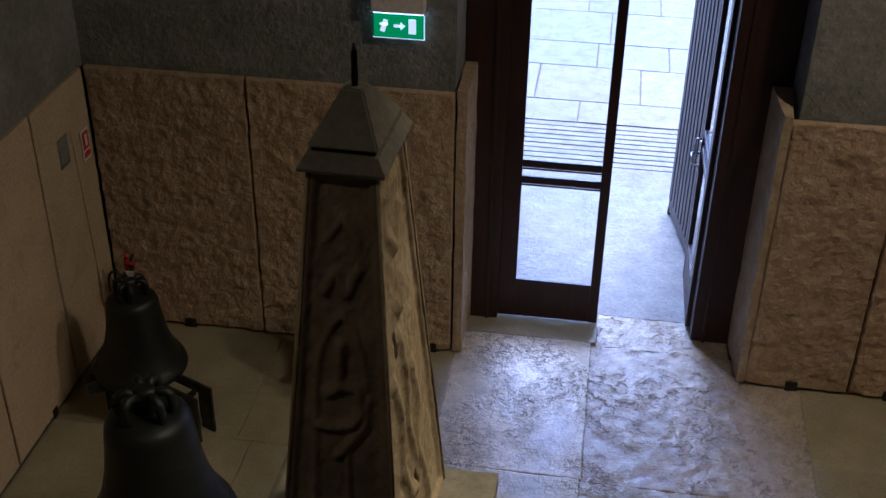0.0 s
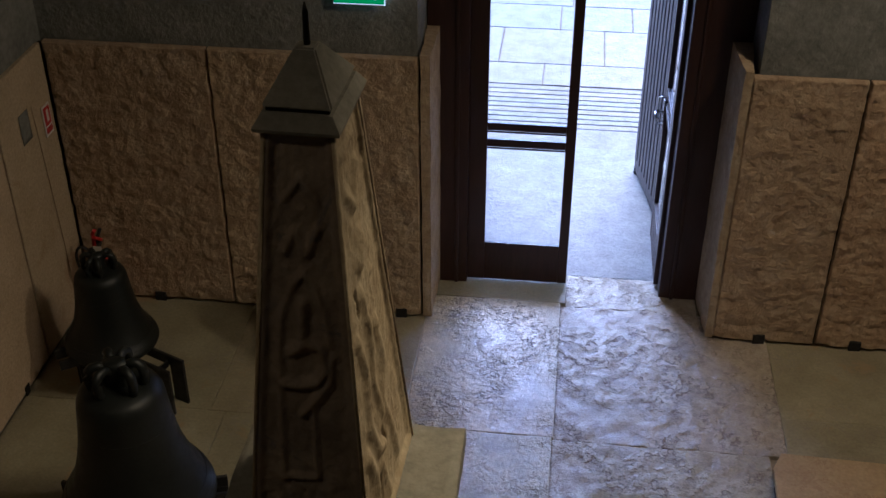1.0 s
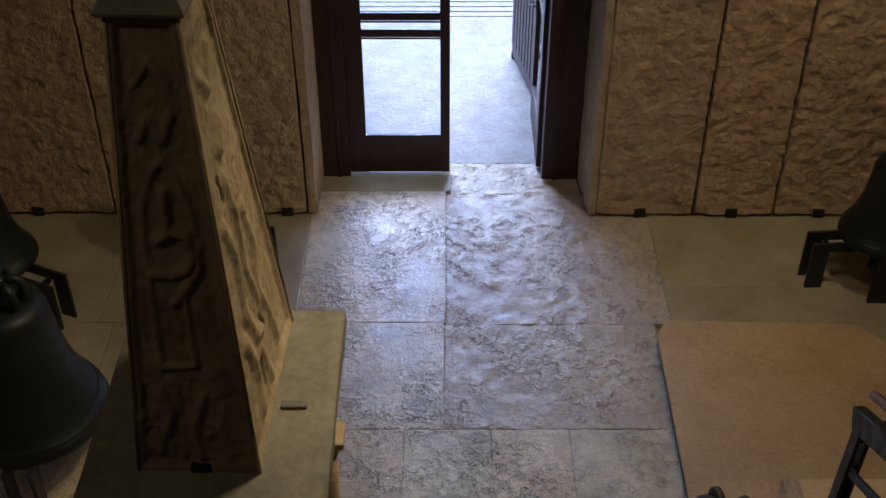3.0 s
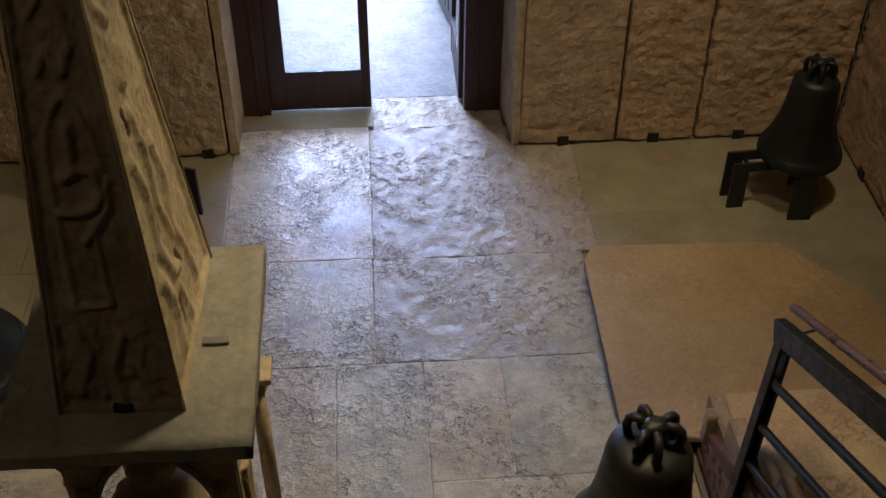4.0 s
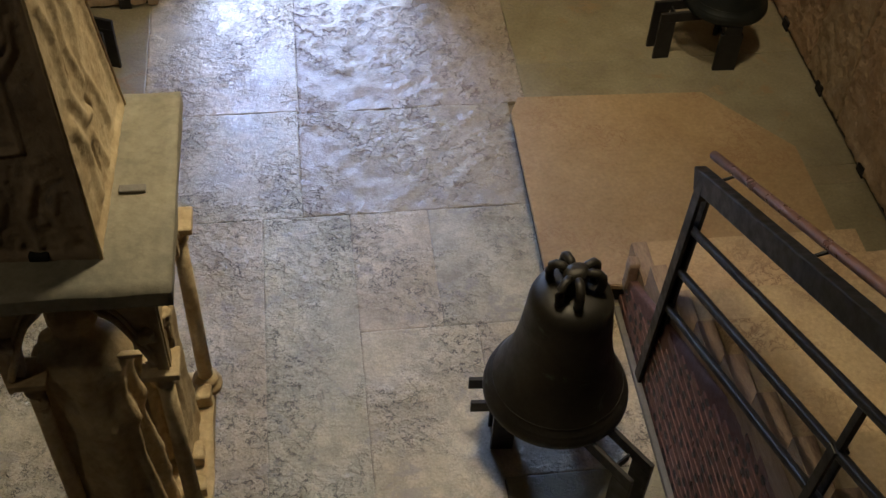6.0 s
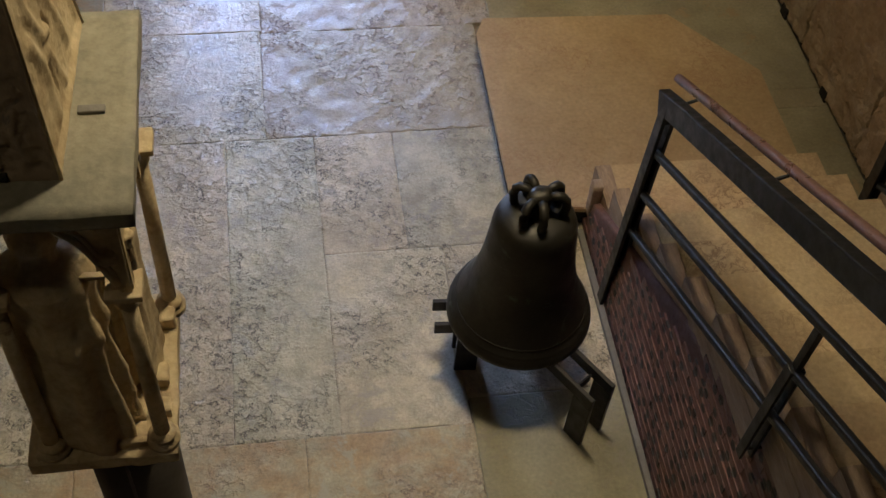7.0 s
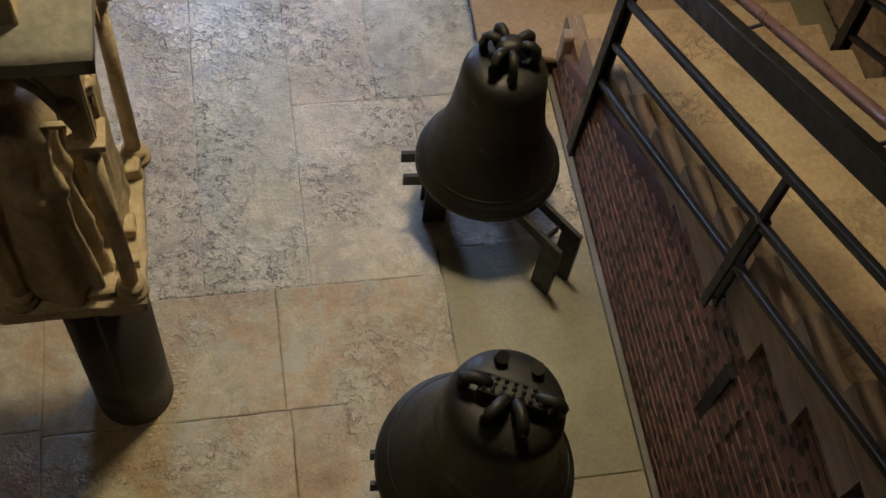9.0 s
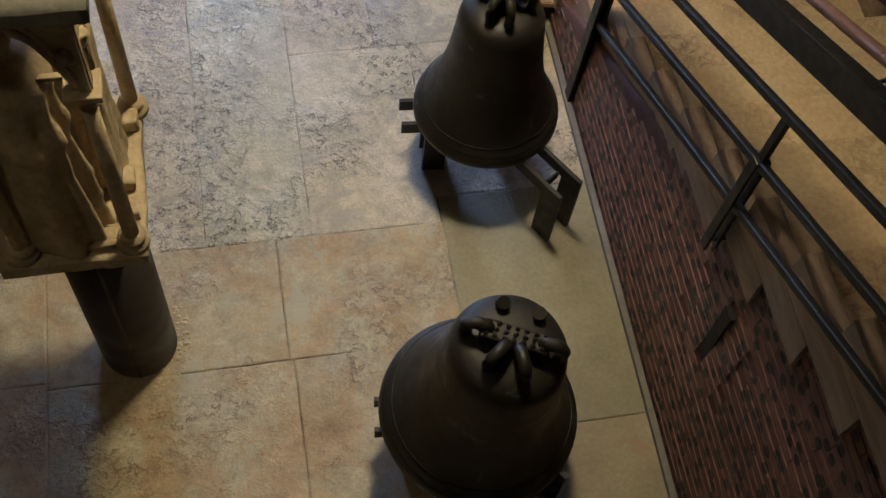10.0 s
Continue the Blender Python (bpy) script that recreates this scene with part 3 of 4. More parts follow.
# ---- monument ----
PX, PY = -0.552, -4.46
pillar = thing("pillar", "dark grey round steel pillar carrying a carved shrine", "pillar", pose(PX, PY, 0))
bm = bmesh.new()
add_lathe(bm, [(0.163, 0), (0.165, 0.004), (0.165, 1.20)], 64, cap=True)
part("shaft", bm, M_PILLAR, pillar)
part("seam", box(-0.006, 0.006, -0.1675, -0.16, 0.004, 1.19), M_PILLAR, pillar)
bm = bmesh.new()
add_lathe(bm, [(0.10, 1.20), (0.10, 1.262)], 40, cap=True)
part("neck", bm, M_BLACK, pillar)

BX0, BX1, BY0, BY1 = -0.815, -0.333, -4.765, -4.10
shrine = thing("gothic_shrine", "carved yellowish limestone shrine with slender columns and arches", "shrine", pose(0, 0, 0))


def worn_block(x0, x1, y0, y1, z0, z1, cuts, amp, freq=14):
    bm = box(x0, x1, y0, y1, z0, z1)
    bmesh.ops.subdivide_edges(bm, edges=bm.edges[:], cuts=cuts, use_grid_fill=True)
    for v in bm.verts:
        n3 = noise.noise_vector(v.co * freq) + 0.5 * noise.noise_vector(v.co * freq * 2.3)
        v.co += amp * n3
    for f in bm.faces:
        f.smooth = True
    return bm


# block under the base slab, darkened with the shaded copy of the stone
part("base_block", worn_block(BX0 + 0.02, BX1 - 0.02, BY0 + 0.02, BY1 - 0.02, 1.262, 1.30, 10, 0.006), M_CARVED_SHADED, shrine)
part("base_slab", worn_block(BX0, BX1, BY0, BY1, 1.29, 1.345, 14, 0.006), M_CARVED, shrine)
corners = ((BX0 + 0.08, BY0 + 0.06), (BX1 - 0.045, BY0 + 0.06), (BX0 + 0.06, BY1 - 0.07), (BX1 - 0.025, BY1 - 0.06))
for cx, cy in corners:
    bm = bmesh.new()
    add_lathe(bm, [(0.055, 1.34), (0.056, 1.365), (0.042, 1.372), (0.046, 1.385), (0.046, 1.395), (0.034, 1.402), (0.029, 1.41)], 20, (cx, cy), True)
    base_ring = bm
    bm = bmesh.new()
    add_lathe(bm, [(0.027, 1.405), (0.026, 1.8), (0.024, 2.14)], 18, (cx, cy), True)
    shaft = part("column_shaft", bm, M_CARVED, shrine)
    part("column_base", base_ring, M_CARVED, shaft)
    bm = bmesh.new()
    add_lathe(bm, [(0.026, 2.13), (0.032, 2.138), (0.026, 2.146), (0.03, 2.17), (0.046, 2.2)], 16, (cx, cy), True)
    add_box(bm, cx - 0.052, cx + 0.052, cy - 0.052, cy + 0.052, 2.2, 2.225, 0.004)
    part("capital", bm, M_CARVED, shaft)


def arch_panel(length, z0, z1, thick, lobes):
    """A wall panel along x with a pointed arch cut through, and a raised rib following it."""
    bm = bmesh.new()
    n, half = 40, length / 2
    jamb, rise = half * 0.90, (z1 - z0) * 0.80
    top, low = [], []
    for k in range(n + 1):
        x = -half + length * k / n
        u = min(1.0, abs(x) / jamb)
        arch = z0 + rise * (1 - u ** 1.7) * (1 + lobes * 0.06 * math.cos(u * 9)) if abs(x) < jamb else z0 - 0.06
        top.append((x, z1))
        low.append((x, min(z1 - 0.03, arch)))
    fr = [[bm.verts.new((x, y, z)) for (x, z) in row] for y in (-thick / 2, thick / 2) for row in (low, top)]
    for k in range(n):
        bm.faces.new((fr[0][k], fr[0][k + 1], fr[1][k + 1], fr[1][k]))
        bm.faces.new((fr[2][k + 1], fr[2][k], fr[3][k], fr[3][k + 1]))
        bm.faces.new((fr[0][k + 1], fr[0][k], fr[2][k], fr[2][k + 1]))
        bm.faces.new((fr[1][k], fr[1][k + 1], fr[3][k + 1], fr[3][k]))
    for k in (0, n):
        bm.faces.new((fr[0][k], fr[1][k], fr[3][k], fr[2][k]))
    rib = [(x, -thick / 2 - 0.004, z + 0.012) for x, z in low if abs(x) < jamb]
    add_tube(bm, rib, 0.011, 8)
    rib2 = [(x, -thick / 2 - 0.002, min(z1 - 0.012, z + 0.05)) for x, z in low if abs(x) < jamb * 0.98]
    add_tube(bm, rib2, 0.007, 8)
    return bm


W, D = BX1 - BX0 - 0.04, BY1 - BY0 - 0.18
cxm, cym = (BX0 + BX1) / 2, (BY0 + BY1) / 2 - 0.06
for px, py, turn, length in ((cxm, BY0 + 0.06, 0, W), (BX1 - 0.045, cym + 0.01, 90, D), (cxm, BY1 - 0.135, 180, W), (BX0 + 0.045, cym + 0.01, -90, D)):
    p = part("arch", arch_panel(length, 2.225, 2.67, 0.06, 1), M_CARVED, shrine)
    p.matrix_world = pose(px, py, 0, 0, 0, turn)
    # crockets and leaf bosses on the spandrels
    for k, (dx, dz, rr) in enumerate(((-0.4, 0.16, 0.03), (0.4, 0.16, 0.03), (-0.44, 0.30, 0.034), (0.44, 0.30, 0.034), (-0.36, 0.40, 0.028), (0.36, 0.40, 0.028), (-0.22, 0.43, 0.022), (0.22, 0.43, 0.022))):
        bm = bmesh.new()
        bmesh.ops.create_icosphere(bm, subdivisions=3, radius=rr)
        for v in bm.verts:
            v.co *= 1 + 0.5 * noise.noise(v.co * 55 + Vector((k * 3.1, turn, 0)))
            v.co.y *= 0.55
        for f in bm.faces:
            f.smooth = True
        q = part("leaf_boss", bm, M_CARVED, shrine)
        q.matrix_world = pose(px, py, 2.225, 0, 0, turn) @ Matrix.Translation((dx * length, -0.032, dz))
# vault soffit, its inner shade painted with the darker stone copy
bm = bmesh.new()
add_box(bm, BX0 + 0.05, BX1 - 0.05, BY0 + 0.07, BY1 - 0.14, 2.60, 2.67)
part("vault", bm, M_CARVED_SHADED, shrine)
# broken tie bar and carved fragments on the base
bm = bmesh.new()
add_bar(bm, (BX1 - 0.17, BY0 + 0.1, 2.215), (BX1 - 0.01, BY0 + 0.1, 2.215), 0.02, 0.018, 0.003)
part("tie_bar", bm, M_CARVED, shrine)
for x0, x1, y0, y1, z1 in ((BX1 - 0.06, BX1 - 0.005, BY1 - 0.16, BY1 - 0.1, 1.40), (BX1 - 0.1, BX1 - 0.03, -4.5, -4.42, 1.385), (BX1 - 0.09, BX1 - 0.02, -4.62, -4.56, 1.38), (BX1 - 0.22, BX1 - 0.1, BY0 + 0.04, BY0 + 0.12, 1.375), (BX0 + 0.03, BX0 + 0.12, BY0 + 0.02, BY0 + 0.1, 1.37)):
    part("carved_stub", worn_block(x0, x1, y0, y1, 1.34, z1, 4, 0.008, 25), M_CARVED, shrine)
# slab on top of the arches, with a cut slot
SX0, SX1, SY0, SY1, SZ = -0.888, -0.277, -4.875, -4.145, 2.719
bm = worn_block(SX0, SX1, SY0, SY1, 2.673, SZ, 16, 0.004, 9)
part("top_slab", bm, M_SLATE, shrine, "greenish weathered stone slab")
part("slot", box(-0.42, -0.352, -4.538, -4.512, SZ - 0.01, SZ + 0.010, 0.003), M_STRIP, shrine)

# plain robed figures inside
def robed(height, rx, ry, folds, seed):
    """A standing draped figure: hanging folds below, narrow shoulders, a small plain head, one bent sleeve."""
    prof = ((0.0, 1.05), (0.03, 1.08), (0.30, 0.92), (0.55, 0.84), (0.66, 0.90), (0.78, 0.98), (0.83, 0.80), (0.86, 0.40), (0.885, 0.36), (0.92, 0.47), (0.96, 0.46), (0.99, 0.28), (1.0, 0.02))
    bm = bmesh.new()
    rings, seg, rows = [], 72, 90
    for j in range(rows + 1):
        z = j / rows
        for (z0, r0), (z1, r1) in zip(prof, prof[1:]):
            if z0 <= z <= z1:
                rad = r0 + (r1 - r0) * (z - z0) / (z1 - z0)
                break
        ring = []
        for i in range(seg):
            t = 2 * math.pi * i / seg
            hang = max(0.0, min(1.0, (0.80 - z) / 0.25))
            wave = math.sin(folds * t + 2.2 * math.sin(2 * t + seed) + 1.6 * z) 
            d = 1 + hang * (0.13 * (abs(wave) ** 0.6 * (1 if wave > 0 else -1))) + 0.10 * noise.fractal(Vector((2 * math.cos(t), 2 * math.sin(t), 5 * z + seed)), 0.9, 2.1, 4)
            sleeve = math.exp(-((z - 0.60 - 0.05 * math.sin(t)) / 0.05) ** 2) * max(0.0, math.cos(t + 1.2)) ** 2
            d += 0.35 * sleeve
            ring.append(bm.verts.new((rx * rad * d * math.cos(t), ry * rad * d * math.sin(t), z * height)))
        rings.append(ring)
    for a, b in zip(rings, rings[1:]):
        for k in range(seg):
            bm.faces.new((a[k], a[(k + 1) % seg], b[(k + 1) % seg], b[k])).smooth = True
    bm.faces.new(rings[0][::-1])
    bm.faces.new(rings[-1])
    return bm


for height, rx, ry, folds, seed, x, y, label in ((1.08, 0.145, 0.115, 7, 1.0, cxm - 0.03, cym - 0.13, "worn robed stone statue standing inside a carved shrine"), (0.90, 0.085, 0.12, 6, 4.0, BX1 - 0.13, cym + 0.12, "small pale robed stone statue beside a slender column"), (0.98, 0.10, 0.10, 6, 7.0, BX0 + 0.15, cym + 0.13, "grimy robed stone statue at the back of a carved shrine")):
    fig = part("statue", robed(height, rx, ry, folds, seed), M_CARVED)
    fig.location = (x, y, 1.345)
    tagged(fig, label, "statue")

# carved spire on the slab: oblong plan, deeper than wide
spire = thing("stone_spire", "tall tapering carved stone spire with shade-darkened front and pale flank", "spire", pose(-0.586, -4.466, SZ, 0, 0, -2))
B, T, SH = 0.150, 0.0725, 1.152
BD, TD = 0.283, 0.112


def near(u, v, pts):
    """Distance from (u, v) to a run of straight pieces."""
    best = 9.0
    for (a, b), (c, d) in zip(pts, pts[1:]):
        k = ((u - a) * (c - a) + (v - b) * (d - b)) / max(1e-9, (c - a) ** 2 + (d - b) ** 2)
        k = min(1.0, max(0.0, k))
        best = min(best, math.hypot(u - a - k * (c - a), v - b - k * (d - b)))
    return best


# raised rolls (width, height, run) in metres across and up each side
FRONT = (
    (0.010, 0.010, [(-0.060, 0.30), (-0.058, 0.66), (-0.050, 0.74), (-0.025, 0.80), (0.0, 0.83), (0.025, 0.80), (0.046, 0.74), (0.056, 0.66)]),
    (0.012, 0.016, [(-0.005, 0.66), (-0.002, 0.76)]),
    (0.014, 0.018, [(-0.05, 0.56), (-0.01, 0.555), (0.03, 0.57), (0.05, 0.61), (0.035, 0.655), (0.0, 0.665), (-0.03, 0.64)]),
    (0.012, 0.015, [(0.06, 0.63), (0.055, 0.57), (0.02, 0.52), (-0.01, 0.48)]),
    (0.006, 0.012, [(0.016, 0.50), (0.022, 0.31), (-0.055, 0.305)]),
    (0.012, 0.012, [(-0.04, 0.88), (-0.015, 0.93), (0.01, 0.88), (0.035, 0.94)]),
    (0.010, 0.010, [(-0.035, 1.00), (0.0, 1.05), (0.035, 1.0)]),
    (0.014, 0.014, [(-0.09, 0.06), (-0.05, 0.17), (-0.07, 0.24)]),
    (0.012, 0.014, [(0.01, 0.04), (0.0, 0.13), (0.03, 0.22)]),
    (0.012, 0.012, [(0.09, 0.06), (0.06, 0.13), (0.075, 0.20)]),
)
FLANK = (
    (0.022, 0.018, [(-0.11, 0.62), (-0.07, 0.50), (-0.10, 0.36), (-0.04, 0.24), (0.0, 0.22)]),
    (0.018, 0.016, [(-0.03, 0.70), (0.0, 0.58), (-0.02, 0.44), (0.03, 0.30)]),
    (0.020, 0.016, [(0.06, 0.56), (0.08, 0.44), (0.04, 0.34), (0.10, 0.20), (0.13, 0.08)]),
    (0.024, 0.018, [(-0.15, 0.30), (-0.10, 0.20), (-0.12, 0.06)]),
    (0.018, 0.014, [(-0.03, 0.18), (0.02, 0.04)]),
    (0.030, 0.020, [(-0.02, 0.78), (0.01, 0.83)]),
    (0.018, 0.014, [(-0.06, 0.98), (0.0, 0.92), (0.05, 1.0)]),
    (0.014, 0.012, [(-0.05, 1.06), (0.04, 1.08)]),
)
CUTS = ((0.006, [(-0.055, 0.47), (-0.063, 0.38)]), (0.008, [(0.015, 0.25), (0.035, 0.20)]), (0.005, [(-0.075, 0.73), (-0.06, 0.66)]), (0.006, [(-0.06, 0.16), (-0.05, 0.07)]))


def spire_face(side, seed):
    """One tapering side with a plain border and worn carving inside; faces -y before turning."""
    flank = side % 2
    h0, h1, o0, o1 = (BD, TD, B, T) if flank else (B, T, BD, TD)
    bm = bmesh.new()
    nu, nv = (64 if flank else 44), 170
    g = []
    for j in range(nv + 1):
        v = SH * j / nv
        half, off = h0 + (h1 - h0) * j / nv, o0 + (o1 - o0) * j / nv
        row = []
        for i in range(nu + 1):
            u = (2 * i / nu - 1) * half
            rim = min(half - abs(u), v, SH - v)
            inside = min(1.0, max(0.0, (rim - 0.012) / 0.012))
            n1 = noise.fractal(Vector((u * 16 + seed * 3.7, v * 11, seed)), 0.9, 2.0, 4)
            n2 = noise.noise(Vector((u * 70, v * 70 + seed, seed * 2.0)))
            d = -0.011 + 0.006 * abs(n1) + 0.0012 * n2
            if v < 0.27 and not flank:
                d += 0.008 * noise.fractal(Vector((u * 34, v * 22, 3.0)), 0.8, 2.0, 4)
            for w, hh, run in (FLANK if flank else FRONT):
                q = near(u, v, run) / w
                if q < 2.2:
                    d = max(d, -0.011 + (0.8 if flank else 1.0) * hh * math.exp(-q * q) + 0.004 * n1)
            if flank:
                for w, run in CUTS:
                    q = near(u, v, run) / w
                    if q < 2:
                        d -= 0.018 * math.exp(-q ** 4)
            row.append(bm.verts.new((u, -off - inside * d - (1 - inside) * 0.0015 * (n1 + n2), v)))
        g.append(row)
    for j in range(nv):
        for i in range(nu):
            bm.faces.new((g[j][i], g[j][i + 1], g[j + 1][i + 1], g[j + 1][i])).smooth = True
    return bm


# front and back get the shaded stone: their unlit look is painted in
for k, mat in enumerate((M_CARVED_SHADED, M_CARVED, M_CARVED_SHADED, M_CARVED)):
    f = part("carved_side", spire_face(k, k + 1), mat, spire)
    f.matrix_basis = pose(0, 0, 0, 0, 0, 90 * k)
for s in (-1, 1):
    for q in (-1, 1):
        bm = bmesh.new()
        add_tube(bm, [(s * B, q * BD, 0), (s * T, q * TD, SH)], 0.005, 8)
        part("corner_roll", bm, M_CARVED, spire)


def frustum(a, b, z0, z1, bm=None):
    """A tapering block with half sizes a below and b above."""
    bm = bm or bmesh.new()
    lo = [bm.verts.new((x * a[0], y * a[1], z0)) for x, y in ((-1, -1), (1, -1), (1, 1), (-1, 1))]
    hi = [bm.verts.new((x * b[0], y * b[1], z1)) for x, y in ((-1, -1), (1, -1), (1, 1), (-1, 1))]
    bm.faces.new(lo[::-1])
    bm.faces.new(hi)
    for k in range(4):
        bm.faces.new((lo[k], lo[(k + 1) % 4], hi[(k + 1) % 4], hi[k]))
    return bm


bm = frustum((0.090, 0.130), (0.092, 0.132), SH, SH + 0.008)
frustum((0.092, 0.132), (0.074, 0.112), SH + 0.008, SH + 0.038, bm)
part("collar", bm, M_SLATE, spire)
# groove ring coloured near-black for the shade inside it
part("cap_groove", frustum((0.066, 0.104), (0.066, 0.104), SH + 0.038, SH + 0.048), M_GAP_SHADE, spire)
bm = frustum((0.075, 0.113), (0.022, 0.022), SH + 0.048, SH + 0.142)
bmesh.ops.bevel(bm, geom=bm.edges[:], offset=0.004, segments=2, affect="EDGES")
part("cap", bm, M_SLATE, spire, "greenish stone pyramid cap")
bm = bmesh.new()
add_tube(bm, [(0, 0, SH + 0.135), (0, 0, SH + 0.21), (0, 0, SH + 0.232)], [0.0075, 0.0065, 0.002], 10)
part("spike", bm, M_IRON, spire, "thin dark iron spike")
# proud near-black block, painted as the shade of a small notch
part("notch", box(-0.02, 0.028, -BD - 0.006, -BD + 0.02, 0.002, 0.022, 0.004), M_GAP_SHADE, spire)

# ---- stairs ----
RISE, GOING, Z0, Y1 = 0.168, 0.312, 0.15, -2.71
bm = bmesh.new()
PLAT = [(1.285, -2.80), (1.305, -1.43), (1.37, -1.29), (2.54, -1.33), (2.98, -1.87), (2.99, -2.86), (1.68, -2.86)]
add_prism(bm, PLAT[::-1], 0.112, Z0)
bmesh.ops.recalc_face_normals(bm, faces=bm.faces[:])
bmesh.ops.bevel(bm, geom=[e for e in bm.edges if abs(e.verts[0].co.z - e.verts[1].co.z) < 1e-4], offset=0.006, segments=2, affect="EDGES")
platform = tagged(part("platform", bm, M_PLATFORM), "honey-coloured stone landing slab with a clipped corner", "landing")
# set-back block in near-black: the shade under the slab is its colour
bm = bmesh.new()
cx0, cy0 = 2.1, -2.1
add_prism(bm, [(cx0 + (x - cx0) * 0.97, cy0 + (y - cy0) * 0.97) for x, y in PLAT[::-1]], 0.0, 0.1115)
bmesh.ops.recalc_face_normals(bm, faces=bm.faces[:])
part("recess", bm, M_GAP_SHADE, platform)

SX, SE = 1.80, 2.99
stairs = thing("stone_stairs", "stone staircase of honey-coloured treads on a tooled red side wall", "stairs", pose(0, 0, 0))
STEPS = 17
for k in range(1, STEPS + 1):
    yk, zk = Y1 - GOING * (k - 1), Z0 + RISE * k
    t = part("tread", worn_block(SX + 0.022, SE, yk - 0.53, yk, zk - 0.155, zk, 5, 0.003, 6), M_TREAD, stairs)
    te = part("tread_end", worn_block(SX - 0.062, SX + 0.02, yk - 0.55, yk + 0.004, zk - 0.165, zk - 0.001, 6, 0.003, 12), M_TREAD_END, stairs)
    for piece in (t, te):
        piece.data.set_sharp_from_angle(angle=radians(35))
# side wall under the treads: battered mortar face; its bricks are laid further down
FACE = lambda zz: 1.683 + 0.062 * zz
bm = bmesh.new()
n, hgt = 60, 12
g = []
for i in range(n + 1):
    yy = -2.88 - (5.9 * i / n)
    top = max(0.10, Z0 + RISE * ((Y1 - yy) / GOING) - 0.02)
    g.append([bm.verts.new((FACE(top * j / hgt) + 0.004 * noise.noise(Vector((yy * 9, j * 1.3, 0))), yy, top * j / hgt)) for j in range(hgt + 1)])
for i in range(n):
    for j in range(hgt):
        bm.faces.new((g[i][j], g[i][j + 1], g[i + 1][j + 1], g[i + 1][j])).smooth = True
back = [(bm.verts.new((SX + 0.05, c[0].co.y, 0)), bm.verts.new((SX + 0.05, c[-1].co.y, c[-1].co.z))) for c in g]
for i in range(n):
    bm.faces.new((g[i][-1], back[i][1], back[i + 1][1], g[i + 1][-1]))
for i in (0, n):
    bm.faces.new((*[v for v in g[i]], back[i][1], back[i][0]) if i else (back[i][0], back[i][1], *g[i][::-1]))
side_wall = part("side_wall", bm, M_BRICK_MORTAR, stairs, "dark red thin-brick side wall")
part("core", box(SX + 0.06, SE - 0.02, Y1 - GOING * STEPS, Y1 - 0.4, 0, 0.2), M_HEWN_RED, stairs)
part("skirting", box(1.642, 1.675, -8.6, -2.9, 0.0, 0.03, 0.004), M_STRIP, stairs)
part("end_board", worn_block(1.68, 1.735, -2.90, -2.84, 0.15, 0.36, 5, 0.003), M_TREAD_END, stairs)
part("landing", box(SX - 0.02, SE, YS + 0.02, Y1 - GOING * STEPS - 0.22, Z0 + RISE * STEPS - 0.2, Z0 + RISE * STEPS, 0.006), M_TREAD, stairs)


